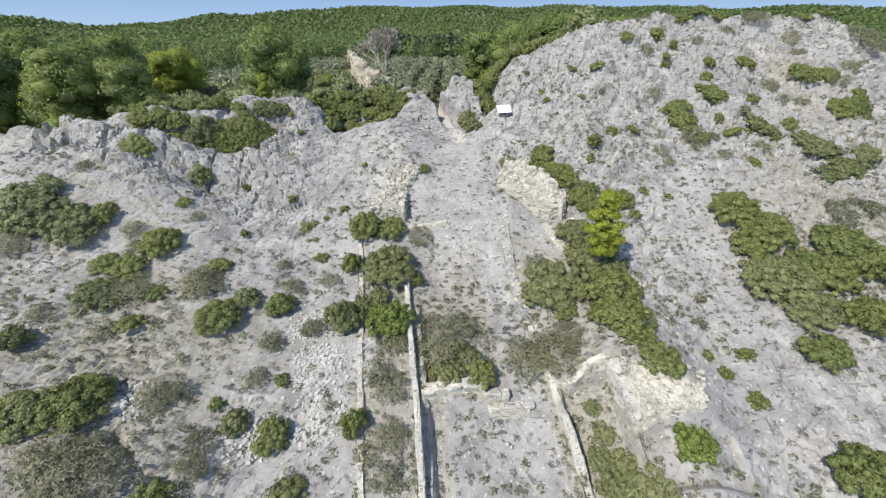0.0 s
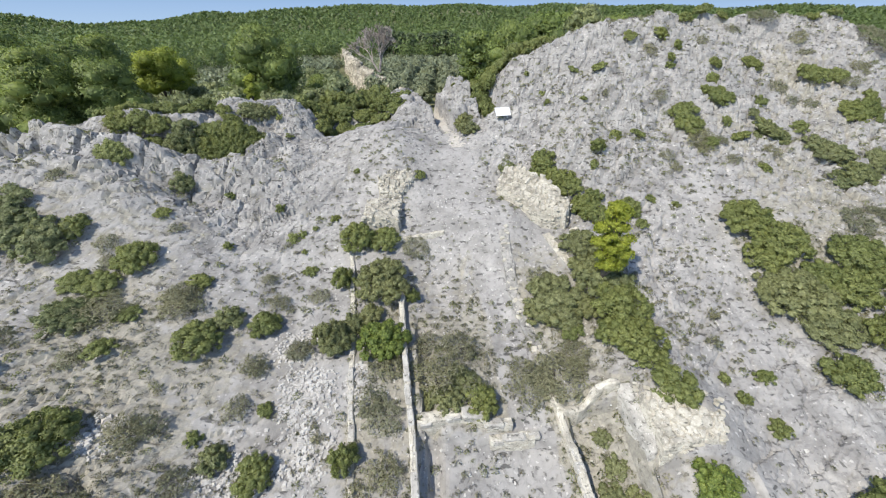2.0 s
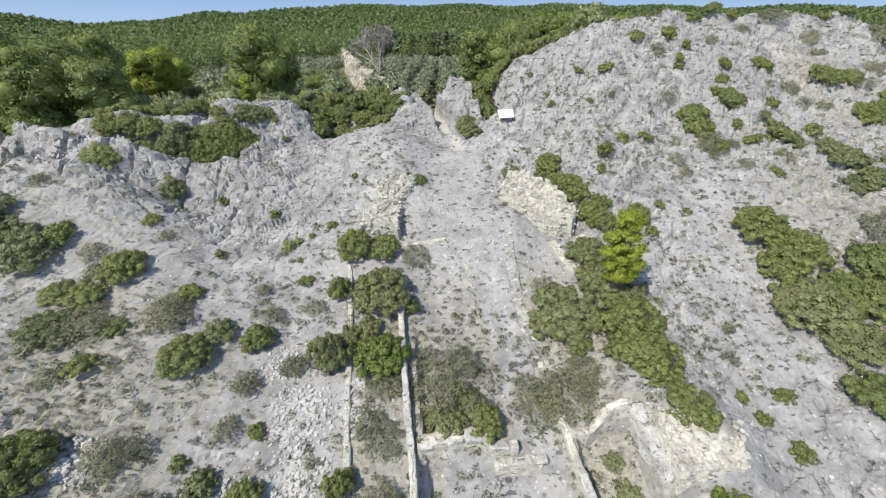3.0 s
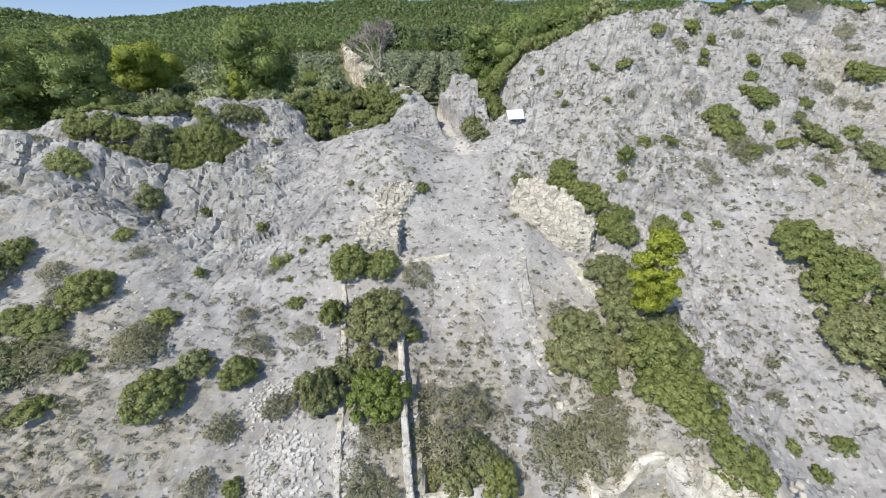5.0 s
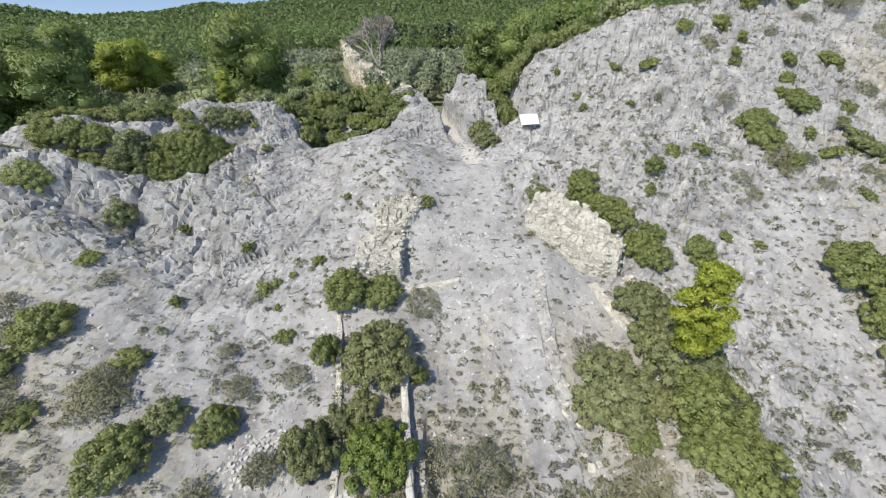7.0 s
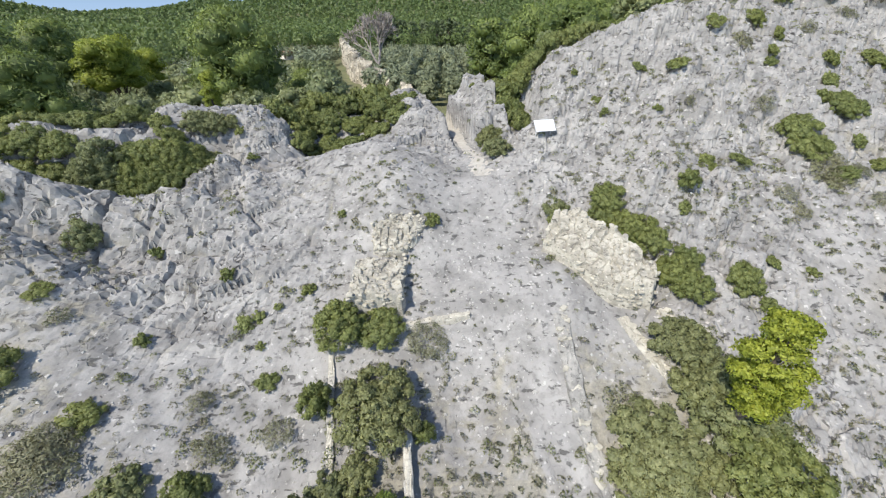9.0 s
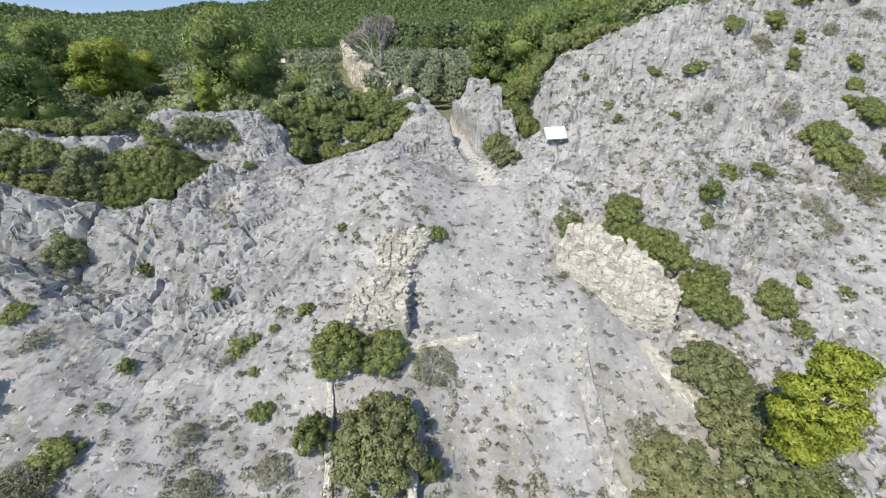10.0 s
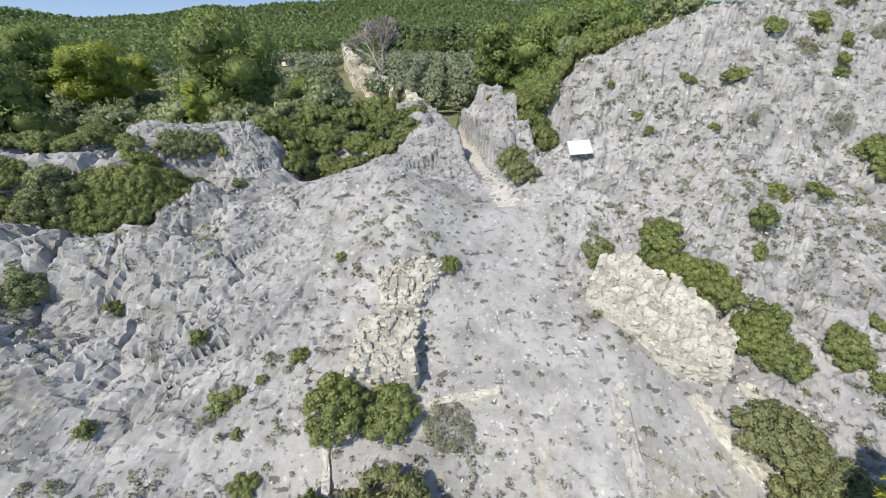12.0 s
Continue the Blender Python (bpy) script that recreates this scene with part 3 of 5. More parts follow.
def shrub_meshes(kind, tier, variant):
    rng = np.random.default_rng(1000 + 37 * variant + 7 * tier + sum(map(ord, kind)))
    lobes = [(0, 0, 0.25, 0.66, 0.45)]
    for i in range(14 + 20 * tier):
        a, d = i * 2.4 + rng.uniform(-0.5, 0.5), math.sqrt(rng.uniform(0.0, 1.0)) * 0.88
        r = rng.uniform(0.15, 0.33) * (1 - 0.15 * tier)
        lobes.append((d * math.cos(a), d * math.sin(a), 0.66 * math.sqrt(max(0.0, 1.02 - d * d)) * rng.uniform(0.75, 1.15), r, r * rng.uniform(0.8, 1.1)))
    count = (700, 2100, 4400, 7600)[tier]
    size = (0.106, 0.064, 0.046, 0.036)[tier]
    if kind == "dry":
        count, size = int(count * 0.4), size * 0.8
    verts, faces, soft = leaf_cloud(lobes, count, size, rng, 0.42, 2.4 if kind == "dry" else 1.4, 0.0 if kind == "dry" else 0.78)
    verts[:, 2] = np.where(verts[:, 2] < 0.0, verts[:, 2] * 0.5, verts[:, 2])
    bm = bmesh.new()
    for i in range(5):
        a = rng.uniform(0, 2 * math.pi)
        mid = (0.18 * math.cos(a), 0.18 * math.sin(a), 0.2)
        limb(bm, (0.04 * math.cos(a), 0.04 * math.sin(a), -0.25), mid, 0.035, 0.024, 5)
        limb(bm, mid, (0.5 * math.cos(a), 0.5 * math.sin(a), rng.uniform(0.3, 0.6)), 0.024, 0.008, 5)
    stem = bpy.data.meshes.new("stem")
    bm.to_mesh(stem)
    bm.free()
    stem.materials.append(BARK)
    return quick_mesh("foliage", verts, faces, LEAF[kind], soft), stem


SHRUB_STOCK = {}
dice = np.random.default_rng(5)


def shrub(kind, area, x, y, r, tall):
    tier = 0 if r < 0.6 else 1 if r < 1.1 else 2 if r < 1.7 else 3
    key = (kind, tier, int(dice.integers(3)))
    if key not in SHRUB_STOCK:
        SHRUB_STOCK[key] = shrub_meshes(*key)
    foliage, stem = SHRUB_STOCK[key]
    z = at(x, y)
    gx, gy = (at(x + 0.5 * r, y) - at(x - 0.5 * r, y)) / r, (at(x, y + 0.5 * r) - at(x, y - 0.5 * r)) / r
    up = Vector((-0.8 * gx, -0.8 * gy, 1)).normalized()
    stand = Matrix.Translation((x, y, z - 0.05 * r)) @ up.to_track_quat("Z", "Y").to_matrix().to_4x4() @ pose(0, 0, 0, 0, 0, dice.uniform(0, 360))
    ob = thing("shrub", stand, SHRUB_LABELS[kind], "shrub", "shrubs on the " + area)
    h = r * min(max(tall, 0.55), 1.6) * 0.92
    for name, me in (("foliage", foliage), ("stem", stem)):
        p = new(name, me)
        p.parent = ob
        p.scale = (r * 0.92, r * 0.92, h)
    return ob


def grow(kind, area, rows):
    for x, y, r, tall in rows:
        shrub(kind, area, x, y, r, tall)


grow("dark", "west slope", [
    (-28.7, 25.7, 2.78, 0.6), (-27.6, 25.3, 1.91, 0.64), (-25.7, 25, 2.1, 0.75), (-21.8, 20.4, 1.83, 0.62),
    (-23.8, 16.6, 1.03, 1.22), (-20.3, 13, 1.6, 0.75), (-11.2, 14.1, 0.89, 1), (-7.5, 10.8, 1.11, 0.79),
    (-13.3, 21.8, 1.08, 0.77), ])
grow("green", "west slope", [
    (-24.4, 26.1, 1.05, 1), (-24.9, 32.1, 1.45, 0.6), (-20.2, 24.9, 1.57, 0.92), (-21.3, 22.9, 1.31, 0.58),
    (-22.9, 22.9, 1.1, 0.44), (-15.9, 23.9, 0.94, 0.62), (-20.1, 28.5, 0.67, 0.58), (-17.1, 32.4, 0.48, 1),
    (-15.6, 27.6, 0.49, 0.9), (-14.3, 19.8, 1.61, 0.78), (-11.1, 21.6, 1.18, 1), (-18.8, 18.6, 0.96, 0.58),
    (-18.7, 21, 0.89, 0.6), (-18.5, 13.7, 2.15, 0.86), (-9.5, 16.4, 0.54, 1), (-9, 13.6, 1.19, 1.03),
    (-12.6, 31, 0.5, 1.1), (-11.2, 28.8, 0.57, 0.62), (-10.6, 29.2, 0.47, 0.7), (-10.2, 27.9, 0.32, 0.71),
    (-8.3, 30.6, 0.48, 0.9), (-9.7, 29.6, 0.28, 0.83),
])
grow("green", "west slope", [
    (-9.4, 26.3, 0.62, 0.79), (-7.1, 34.8, 0.36, 0.79), (-1.8, 34.4, 0.6, 0.83),     (-13.2, 10.2, 1.02, 0.75), (-12.5, 14.9, 0.54, 0.8),
])
grow("dry", "west slope", [
    (-26.8, 29, 0.74, 1), (-22.2, 25.5, 0.88, 1.09), (-21.8, 24.5, 0.64, 0.77), (-16.6, 22.6, 1.32, 0.7),
    (-12, 25.1, 0.66, 1), (-20.4, 21.1, 2.04, 0.36), (-8.6, 19.9, 0.8, 0.86), (-23.8, 18.6, 0.84, 0.83),
    (-20.1, 18.1, 0.91, 0.71), (-10.5, 18.6, 0.68, 1.17), (-15.3, 14.6, 1.12, 0.87), (-14.4, 15, 0.89, 1.04),
    (-10.9, 16.4, 0.87, 0.83), (-12.3, 13, 0.88, 0.64), (-6.4, 15, 0.44, 1), (-17.6, 11.2, 2.02, 0.5),
    (-16, 10.2, 2.1, 0.5), (-11.5, 28.3, 0.47, 0.5), (-8.3, 24.1, 0.84, 0.75), (-18.9, 27.6, 0.59, 0.75),
    (-28.7, 23.2, 1.36, 0.6), (-12.3, 11.6, 0.86, 0.8),
])
grow("dry", "west slope", [
    (-8.5, 19.9, 0.94, 1), (-10.8, 23.3, 0.81, 0.88), (-16.2, 22.1, 1.55, 0.67), (-10.9, 18.9, 0.9, 1),
])
grow("green", "mill", [
    (-6.2, 28.5, 1.59, 1.03), (-4.2, 28.4, 1.44, 0.82), (-6.8, 25.3, 0.95, 1.58), (-2.1, 24.1, 0.62, 1.62),
    (-4.9, 14, 0.88, 1.63), (8.9, 35.5, 1.32, 0.95), (9.8, 33.6, 1.21, 0.9), (1.9, 16.6, 1.18, 0.92),
    (11.7, 16.3, 1.43, 0.85), (11, 21.7, 2.04, 1), (11.1, 19.3, 1.94, 0.9), (10.5, 20, 1.68, 0.89),
    (11, 22.9, 1.59, 1), (7.9, 20.8, 0.85, 0.87), (11.2, 18.3, 1.28, 0.71), (8.6, 34.8, 1.11, 0.83),
    (9.4, 34, 1.17, 0.94), (10.4, 33.5, 1.11, 1), (10.8, 32.6, 1.03, 0.89), (11.2, 30.7, 1.26, 1.14),
    (11.7, 29.9, 1.18, 0.91), (12.1, 31.6, 0.93, 1),
])
grow("green", "mill", [
    (6, 35.2, 0.89, 0.72),
])
grow("olive", "mill", [
    (-4, 24.9, 2.31, 0.96), (-6.8, 20.6, 1.25, 1.7),  (0.3, 16.5, 0.92, 0.88),
      (6, 35.6, 1.06, 0.59), (8.3, 11.5, 1.15, 0.75),
    (9.4, 10.6, 1.52, 0.5), (2.6, 43, 1.23, 1.18), (0.7, 17.9, 0.72, 0.78), (9.9, 27, 1.71, 1),
    (7.3, 22.9, 2.34, 0.76), (6.2, 22.2, 1.29, 0.86), (10.7, 24, 2.21, 0.91), (9, 22.1, 1.14, 1),
    (9.8, 24.9, 1.43, 1), (10.8, 25.7, 1.47, 0.86), (7.6, 21.8, 1.3, 0.86), (-6.3, 20.2, 1.34, 1.12),
    (-5.7, 21.9, 0.97, 1), (-4.6, 22.5, 0.97, 0.89),
])
grow("dry", "mill", [
    (-3.1, 15.9, 1.3, 0.7), (-2.8, 13.5, 1.1, 0.9), (-2.8, 11.6, 1, 0.9), (-2.9, 18.1, 0.9, 0.9),
    (-3.6, 18.2, 0.8, 0.8), (-3.9, 12.6, 0.8, 0.8), (7.6, 19.2, 1.2, 0.6), (4.4, 18.6, 0.9, 0.6),
    (6.3, 17.9, 2.03, 0.58), (5, 17.5, 1.5, 0.67), (-0.1, 17.7, 1.56, 1), (0.8, 19.7, 1.33, 0.75),
    (-0.8, 20.1, 1.01, 1), (1.6, 17.1, 0.95, 1), (-3.8, 16.6, 0.95, 1), (6.5, 24.8, 0.98, 0.8),
    (-2, 28.1, 1.23, 0.43),
])
grow("olive", "mill", [
    (8.1, 15.2, 0.6, 0.6), (8.4, 13.9, 0.7, 0.6), (7.9, 12.7, 0.8, 0.6), (8.9, 12.2, 0.9, 0.6),
    (1.2, 17.4, 1, 0.7), (-0.6, 16.9, 0.8, 0.7),
])
grow("bright", "mill", [
    (9.5, 33.5, 1.06, 0.86), (-3.5, 20.1, 1.95, 1), (11.8, 12.3, 1.19, 1),
])
grow("green", "east hill", [
                    (22.4, 28.5, 2.14, 0.94),
    (23.7, 26.4, 2.24, 0.88), (22.5, 25.5, 1.8, 0.71),
])
grow("green", "east hill", [
    (22.3, 17.6, 1.56, 0.91), (17.2, 15.2, 0.69, 0.88), (18, 17.8, 0.64, 0.6), (28.3, 24.8, 2.51, 0.78),
    (26, 22.9, 2.1, 0.88), (29.5, 23.7, 1.98, 1.14), (26.2, 19.5, 1.78, 1.29), (19.8, 11.5, 1.65, 1.12),
    (14.4, 30.1, 1.15, 0.96), (15, 28.7, 0.63, 0.77), (15.6, 17.8, 0.45, 1), (25.1, 23.7, 1.56, 0.83),
    (16.1, 16.7, 0.49, 1.25),     (8.7, 45, 0.37, 1), (10.4, 42, 0.35, 1),     (10.3, 43.2, 0.48, 0.5), (7.2, 49.6, 1.4, 1.3),
])
grow("green", "east hill", [
    (8.6, 50.6, 1.6, 1.3), (10, 51, 1.6, 1.3), (11.4, 51.3, 1.6, 1.3), (12.8, 51.6, 1.5, 1.3),
    (9.6, 50.6, 0.85, 1), (26.5, 50.6, 0.9, 0.9), (28.5, 51.1, 1.1, 0.9), (30.5, 51, 0.8, 0.8),
    (40.7, 51.3, 1.01, 0.9), (42.8, 51, 0.9, 0.8), (14, 49.2, 1.3, 1), (34.5, 51.3, 0.6, 0.8),
])
grow("dry", "east hill", [
        (17, 21.8, 0.54, 1.5), (16.1, 19.9, 0.51, 1.5),     (33.1, 28.7, 1.91, 0.5), (30.3, 28.1, 1.51, 0.6),
])
grow("dark", "east hill", [
    ])
grow("green", "saddle", [
    (5.3, 52.3, 1.11, 1), (4.9, 47.7, 1, 1.17), (4.6, 51.9, 1.1, 0.83),         (1.7, 50.1, 0.36, 1.1),         (-8.4, 45.6, 1.64, 0.8), (-6.2, 46.8, 1.48, 0.9), (-4.5, 47.4, 1.29, 0.9),
    (-10.4, 46.4, 1.4, 0.95), (-8.2, 48.6, 1.79, 1.05),
])
grow("green", "saddle", [
    (-11, 49.4, 2.2, 1), (-13.4, 48.6, 1.7, 0.9), (-6.2, 51, 2.2, 1), (-14.2, 51.8, 2.1, 0.9),
    (-10.2, 53, 2.4, 1), (-6.9, 54.1, 2.16, 0.9), (-16, 55.4, 2.2, 0.9), (-12.6, 57, 2.4, 0.9),
    (-17.6, 60, 2.3, 0.9), (-4.2, 50.9, 1.23, 0.8), (-12, 45.4, 1.1, 0.8), (-13.2, 46.6, 1.7, 1.1),
    (-12.6, 52.6, 2.4, 1.2), (-15.2, 48.6, 1.5, 1), (-18.5, 56, 2, 1), (-15.5, 58.5, 2.2, 1.1),
    (6.3, 49.5, 1.6, 0.9), (7.5, 51, 1.5, 0.9), (5.7, 47.2, 1.27, 1.2), (5.7, 47.8, 1.41, 1.2),
    ])
grow("green", "saddle", [
        (-19, 57, 2.5, 1.6), (-16, 58, 2.7, 1.6), (-13, 57.5, 2.8, 1.6),
    (-10, 58.5, 2.8, 1.6), (-7.1, 53.9, 2.32, 1.6), (-5.8, 58.4, 1.77, 1.5), (-14.6, 46.6, 1.6, 1.1),
    (-15.2, 50.2, 1.8, 1.3), (-12.4, 44.9, 1.22, 0.9), (-16.6, 52.6, 2, 1.3),         ])
grow("green", "saddle", [
    (4.6, 45.4, 1.3, 1.6), (4.2, 46.8, 1.4, 1.6), (3.8, 48.2, 1.4, 1.6), (3.5, 49.8, 1.4, 1.6), (3.2, 51.4, 1.4, 1.6), (4.7, 48.6, 1.3, 1.6),
    (4.3, 50.4, 1.4, 1.6), (3.9, 52.4, 1.4, 1.6),
])
grow("olive", "saddle", [
    (2.8, 41, 1.24, 1.07),             (-1.8, 62.5, 1.6, 1.5), (0.6, 63.6, 1.8, 1.6), (-3.8, 62.6, 1.7, 1.5),
    (-6, 62, 2, 1.5),
])
grow("dark", "saddle", [
    (-20.6, 32.2, 1.05, 0.83),
])
grow("olive", "east hill", [
    (22.8, 22.6, 2.7, 0.64), (21.9, 23.5, 1.49, 0.83), (23.4, 20.8, 2.43, 0.5),
])
grow("green", "east hill", [
    (24.1, 46.7, 0.6, 1.1), (22.8, 44.9, 0.52, 1), (22.8, 44.6, 0.52, 0.8), (27.5, 45.2, 0.79, 0.9),
    (26.6, 43.4, 1.06, 0.8), (26.3, 41, 1.46, 0.8), (25.4, 42, 0.79, 0.8), (32.2, 46.5, 1.31, 0.8),
    (36.8, 44, 1.86, 0.7), (39.4, 44, 1.23, 0.7), (30.6, 41.6, 0.84, 0.9), (40.4, 41, 1.07, 0.9),
    (38, 39.7, 1.8, 0.8), (39.2, 39.7, 1.69, 0.8), (22.3, 39.5, 1.47, 0.8), (22.4, 38.1, 1.43, 0.8),
    (23.4, 36, 0.75, 0.8), (26.4, 36.8, 0.95, 0.8), (32.8, 38.6, 0.94, 0.7), (15.6, 37.5, 0.8, 0.8),
    (17.3, 36.9, 0.8, 0.7), (13.2, 35.1, 0.78, 1.3),
])
grow("green", "east hill", [
    (12.6, 33.9, 0.51, 0.8), (19.1, 46.5, 0.81, 0.7), (22.6, 47.5, 0.97, 0.7), (15.3, 43, 0.94, 0.7),
    (13.1, 44.2, 0.63, 0.6), (13.4, 40.7, 0.39, 1), (10.1, 42, 0.3, 1), (10.1, 43.5, 0.31, 1),
    (27, 33.8, 0.71, 0.7), (26.1, 38.9, 0.6, 0.8), (16.5, 31.2, 0.59, 0.7), (18.3, 30.5, 0.51, 0.7),
])
grow("dry", "east hill", [
    (21.1, 45.9, 0.92, 1), (22.7, 36.8, 1.51, 0.7), (23.1, 36.1, 1.2, 0.7), (39.7, 42.6, 1.22, 0.6),
    (33.5, 43.6, 1.02, 0.8), (42.3, 44.9, 1.29, 0.6), (38, 48.8, 1.15, 0.6), (37.9, 47.1, 0.98, 0.6),
    (34.8, 50.7, 1.85, 0.6), (15.2, 40.5, 0.49, 0.8), (27.3, 48, 0.7, 0.8), (31.2, 49.5, 0.88, 0.7),
    (35.4, 41.3, 0.89, 0.6), (33.9, 41.8, 0.75, 0.6), (46.5, 49.2, 2.99, 0.4), (20.5, 40.7, 0.73, 0.6),
    (19.2, 35, 0.75, 0.6), (24.3, 36.2, 0.71, 0.7), (24.7, 34.5, 0.8, 0.6), (19.5, 33.8, 0.64, 0.6),
    (28.9, 35.9, 0.97, 0.5),
])
grow("dark", "east hill", [
    (29.2, 38, 1.57, 0.8), (30.5, 38, 1.33, 0.8), (34.9, 33.7, 1.79, 0.8), (33.8, 33.4, 1.4, 0.7),
    (28.6, 37.7, 1.03, 0.8),
])
grow("olive", "east hill", [
    (33.2, 36.6, 1.54, 0.6), (33.9, 35.6, 1.62, 0.6), (34.9, 35.4, 1.19, 0.6), (28.8, 39.5, 0.62, 0.8),
    (37.6, 35, 1.42, 0.6),
])
grow("green", "west crest", [
    (-20.6, 36.6, 1.25, 1), (-19.7, 36.6, 1.2, 1), (-18.8, 36.9, 1.2, 1), (-18, 37.2, 1.2, 1.1),
    (-17.4, 38, 1.2, 1.1), (-16.9, 38.9, 1.15, 1.1), (-24.6, 36.2, 1.4, 0.8), (-26, 35.9, 1.5, 0.8),
    (-27.6, 35.6, 1.5, 0.8), (-29.2, 35.2, 1.4, 0.8), (-26.2, 39.8, 1.3, 0.9), (-24.8, 40.2, 1.3, 0.9),
    (-23.4, 40.6, 1.2, 0.9), (-22.2, 41.2, 1.2, 0.9), (-27.8, 39.4, 1.4, 0.9), (-29.4, 39, 1.5, 0.9),
    (-19.4, 40.1, 1.13, 0.9), (-20.5, 41.2, 0.85, 0.8), (-15.7, 42.5, 0.49, 1), (-14.7, 41.1, 0.54, 0.6),
])
grow("green", "west crest", [
    (-20.6, 37.9, 1.2, 1), (-19.5, 38, 1.25, 1), (-18.5, 38.4, 1.2, 1.1), (-17.9, 39.4, 1.1, 1.1),
    (-20.2, 37.1, 1.2, 1.2), (-19.1, 37.3, 1.2, 1.2), (-18.2, 38, 1.2, 1.2), (-17.5, 39, 1.2, 1.2),
    (-24.2, 37.2, 1.2, 0.9), (-25.6, 37.1, 1.2, 0.9), (-27.2, 36.8, 1.3, 0.9),
])
grow("olive", "west crest", [
    (-17.5, 40.4, 1.1, 1.1),
    (-16.8, 39.9, 1.15, 1.1), (-17.1, 40.8, 1, 1), (-17.7, 42.5, 1.25, 0.8), (-18.6, 42.1, 1.09, 0.8),
    (-16.8, 43, 0.92, 0.8),
])
grow("dark", "west crest", [
    (-22, 37.1, 1.6, 1.1), (-22.6, 36.5, 1.5, 1), (-21.4, 36.8, 1.3, 1),
])


# ---- tufts and small scrub between the rocks ----
def scatter_spots(count, seed, weight):
    rng = np.random.default_rng(seed)
    x, y = rng.uniform(-33, 45, count), rng.uniform(8, 54, count)
    keep = rng.uniform(0, 1, count) < weight(x, y)
    return x[keep], y[keep], rng


def tuft_weight(x, y):
    w = 0.30 + 1.5 * rough(x, y, 5, 4, 200)
    w = w + 0.40 * smooth(8, 14, x) * smooth(20, 27, y) + 0.45 * smooth(-8, -15, x) * smooth(28, 20, y)
    w = w + 0.02 * smooth(7, 4, abs(x - 1.5)) + 0.25 * smooth(10, 7, abs(x - 1)) * smooth(26, 22, y)
    w = w - 0.5 * smooth(38, 41, y) * smooth(6, 3, x + 3)
    w = w - 0.22 * smooth(9, 13, x) * smooth(36, 39, y)
    w = w - 0.8 * smooth(-1.6, -0.8, x) * smooth(6.4, 5.4, x) * smooth(16, 14.8, y)
    return np.clip(w, 0.02, 1)


def make_tufts(name, count, seed, per, reach, size, material, label, long, weight=tuft_weight):
    x, y, rng = scatter_spots(count, seed, weight)
    z = heights(x, y)
    n = len(x)
    grow_to = rng.uniform(0.5, 1.5, n) ** 1.2
    verts, faces, soft = leaf_cloud([(0, 0, 0.25, 0.8, 0.6)], n * per, 1.0, rng, 0.6, long)
    base = verts.reshape(n, per, 3, 3).mean(2, keepdims=True)
    leaf = (verts.reshape(n, per, 3, 3) - base) * size
    spot = np.stack([x, y, z], 1)[:, None, None, :]
    verts = (base * reach + leaf) * grow_to[:, None, None, None] + spot
    tagged(new(name, quick_mesh(name, verts.reshape(-1, 3), faces, material, soft)), label, "scrub", kind="stuff")


def field_weight(x, y):
    mill = smooth(-6, -4.5, x) * smooth(12, 10, x) * smooth(28, 25, y)
    lane = smooth(1.4, 0.9, abs(x - (4.1 - (y - 20) * 0.1)))
    low = smooth(-5, -14, x) * smooth(26, 17, y) + 0.8 * smooth(24, 30, x) * smooth(36, 26, y)
    court = smooth(-1.6, -0.8, x) * smooth(6.4, 5.4, x) * smooth(16, 14.8, y)
    return np.clip((mill * (1 - lane) * (1 - 0.8 * court) + low) * (0.62 + 1.8 * rough(x, y, 4, 3, 210)), 0, 1)


make_tufts("dwarf_scrub", 6500, 301, 44, 0.17, 0.034, LEAF["sage"], "small grey-green scrub plants scattered over rock", 1.5)
make_tufts("heath_tufts", 3600, 305, 60, 0.24, 0.036, LEAF["olive"], "small green heath tufts scattered over rock", 1.5)
make_tufts("grass_tufts", 7000, 302, 24, 0.12, 0.030, LEAF["dry"], "dry grass tufts in cracks of limestone", 3.0)
make_tufts("dry_grass", 27000, 303, 24, 0.19, 0.030, LEAF["sage"], "dry grey grass and herbs on earth between walls", 2.4, field_weight)


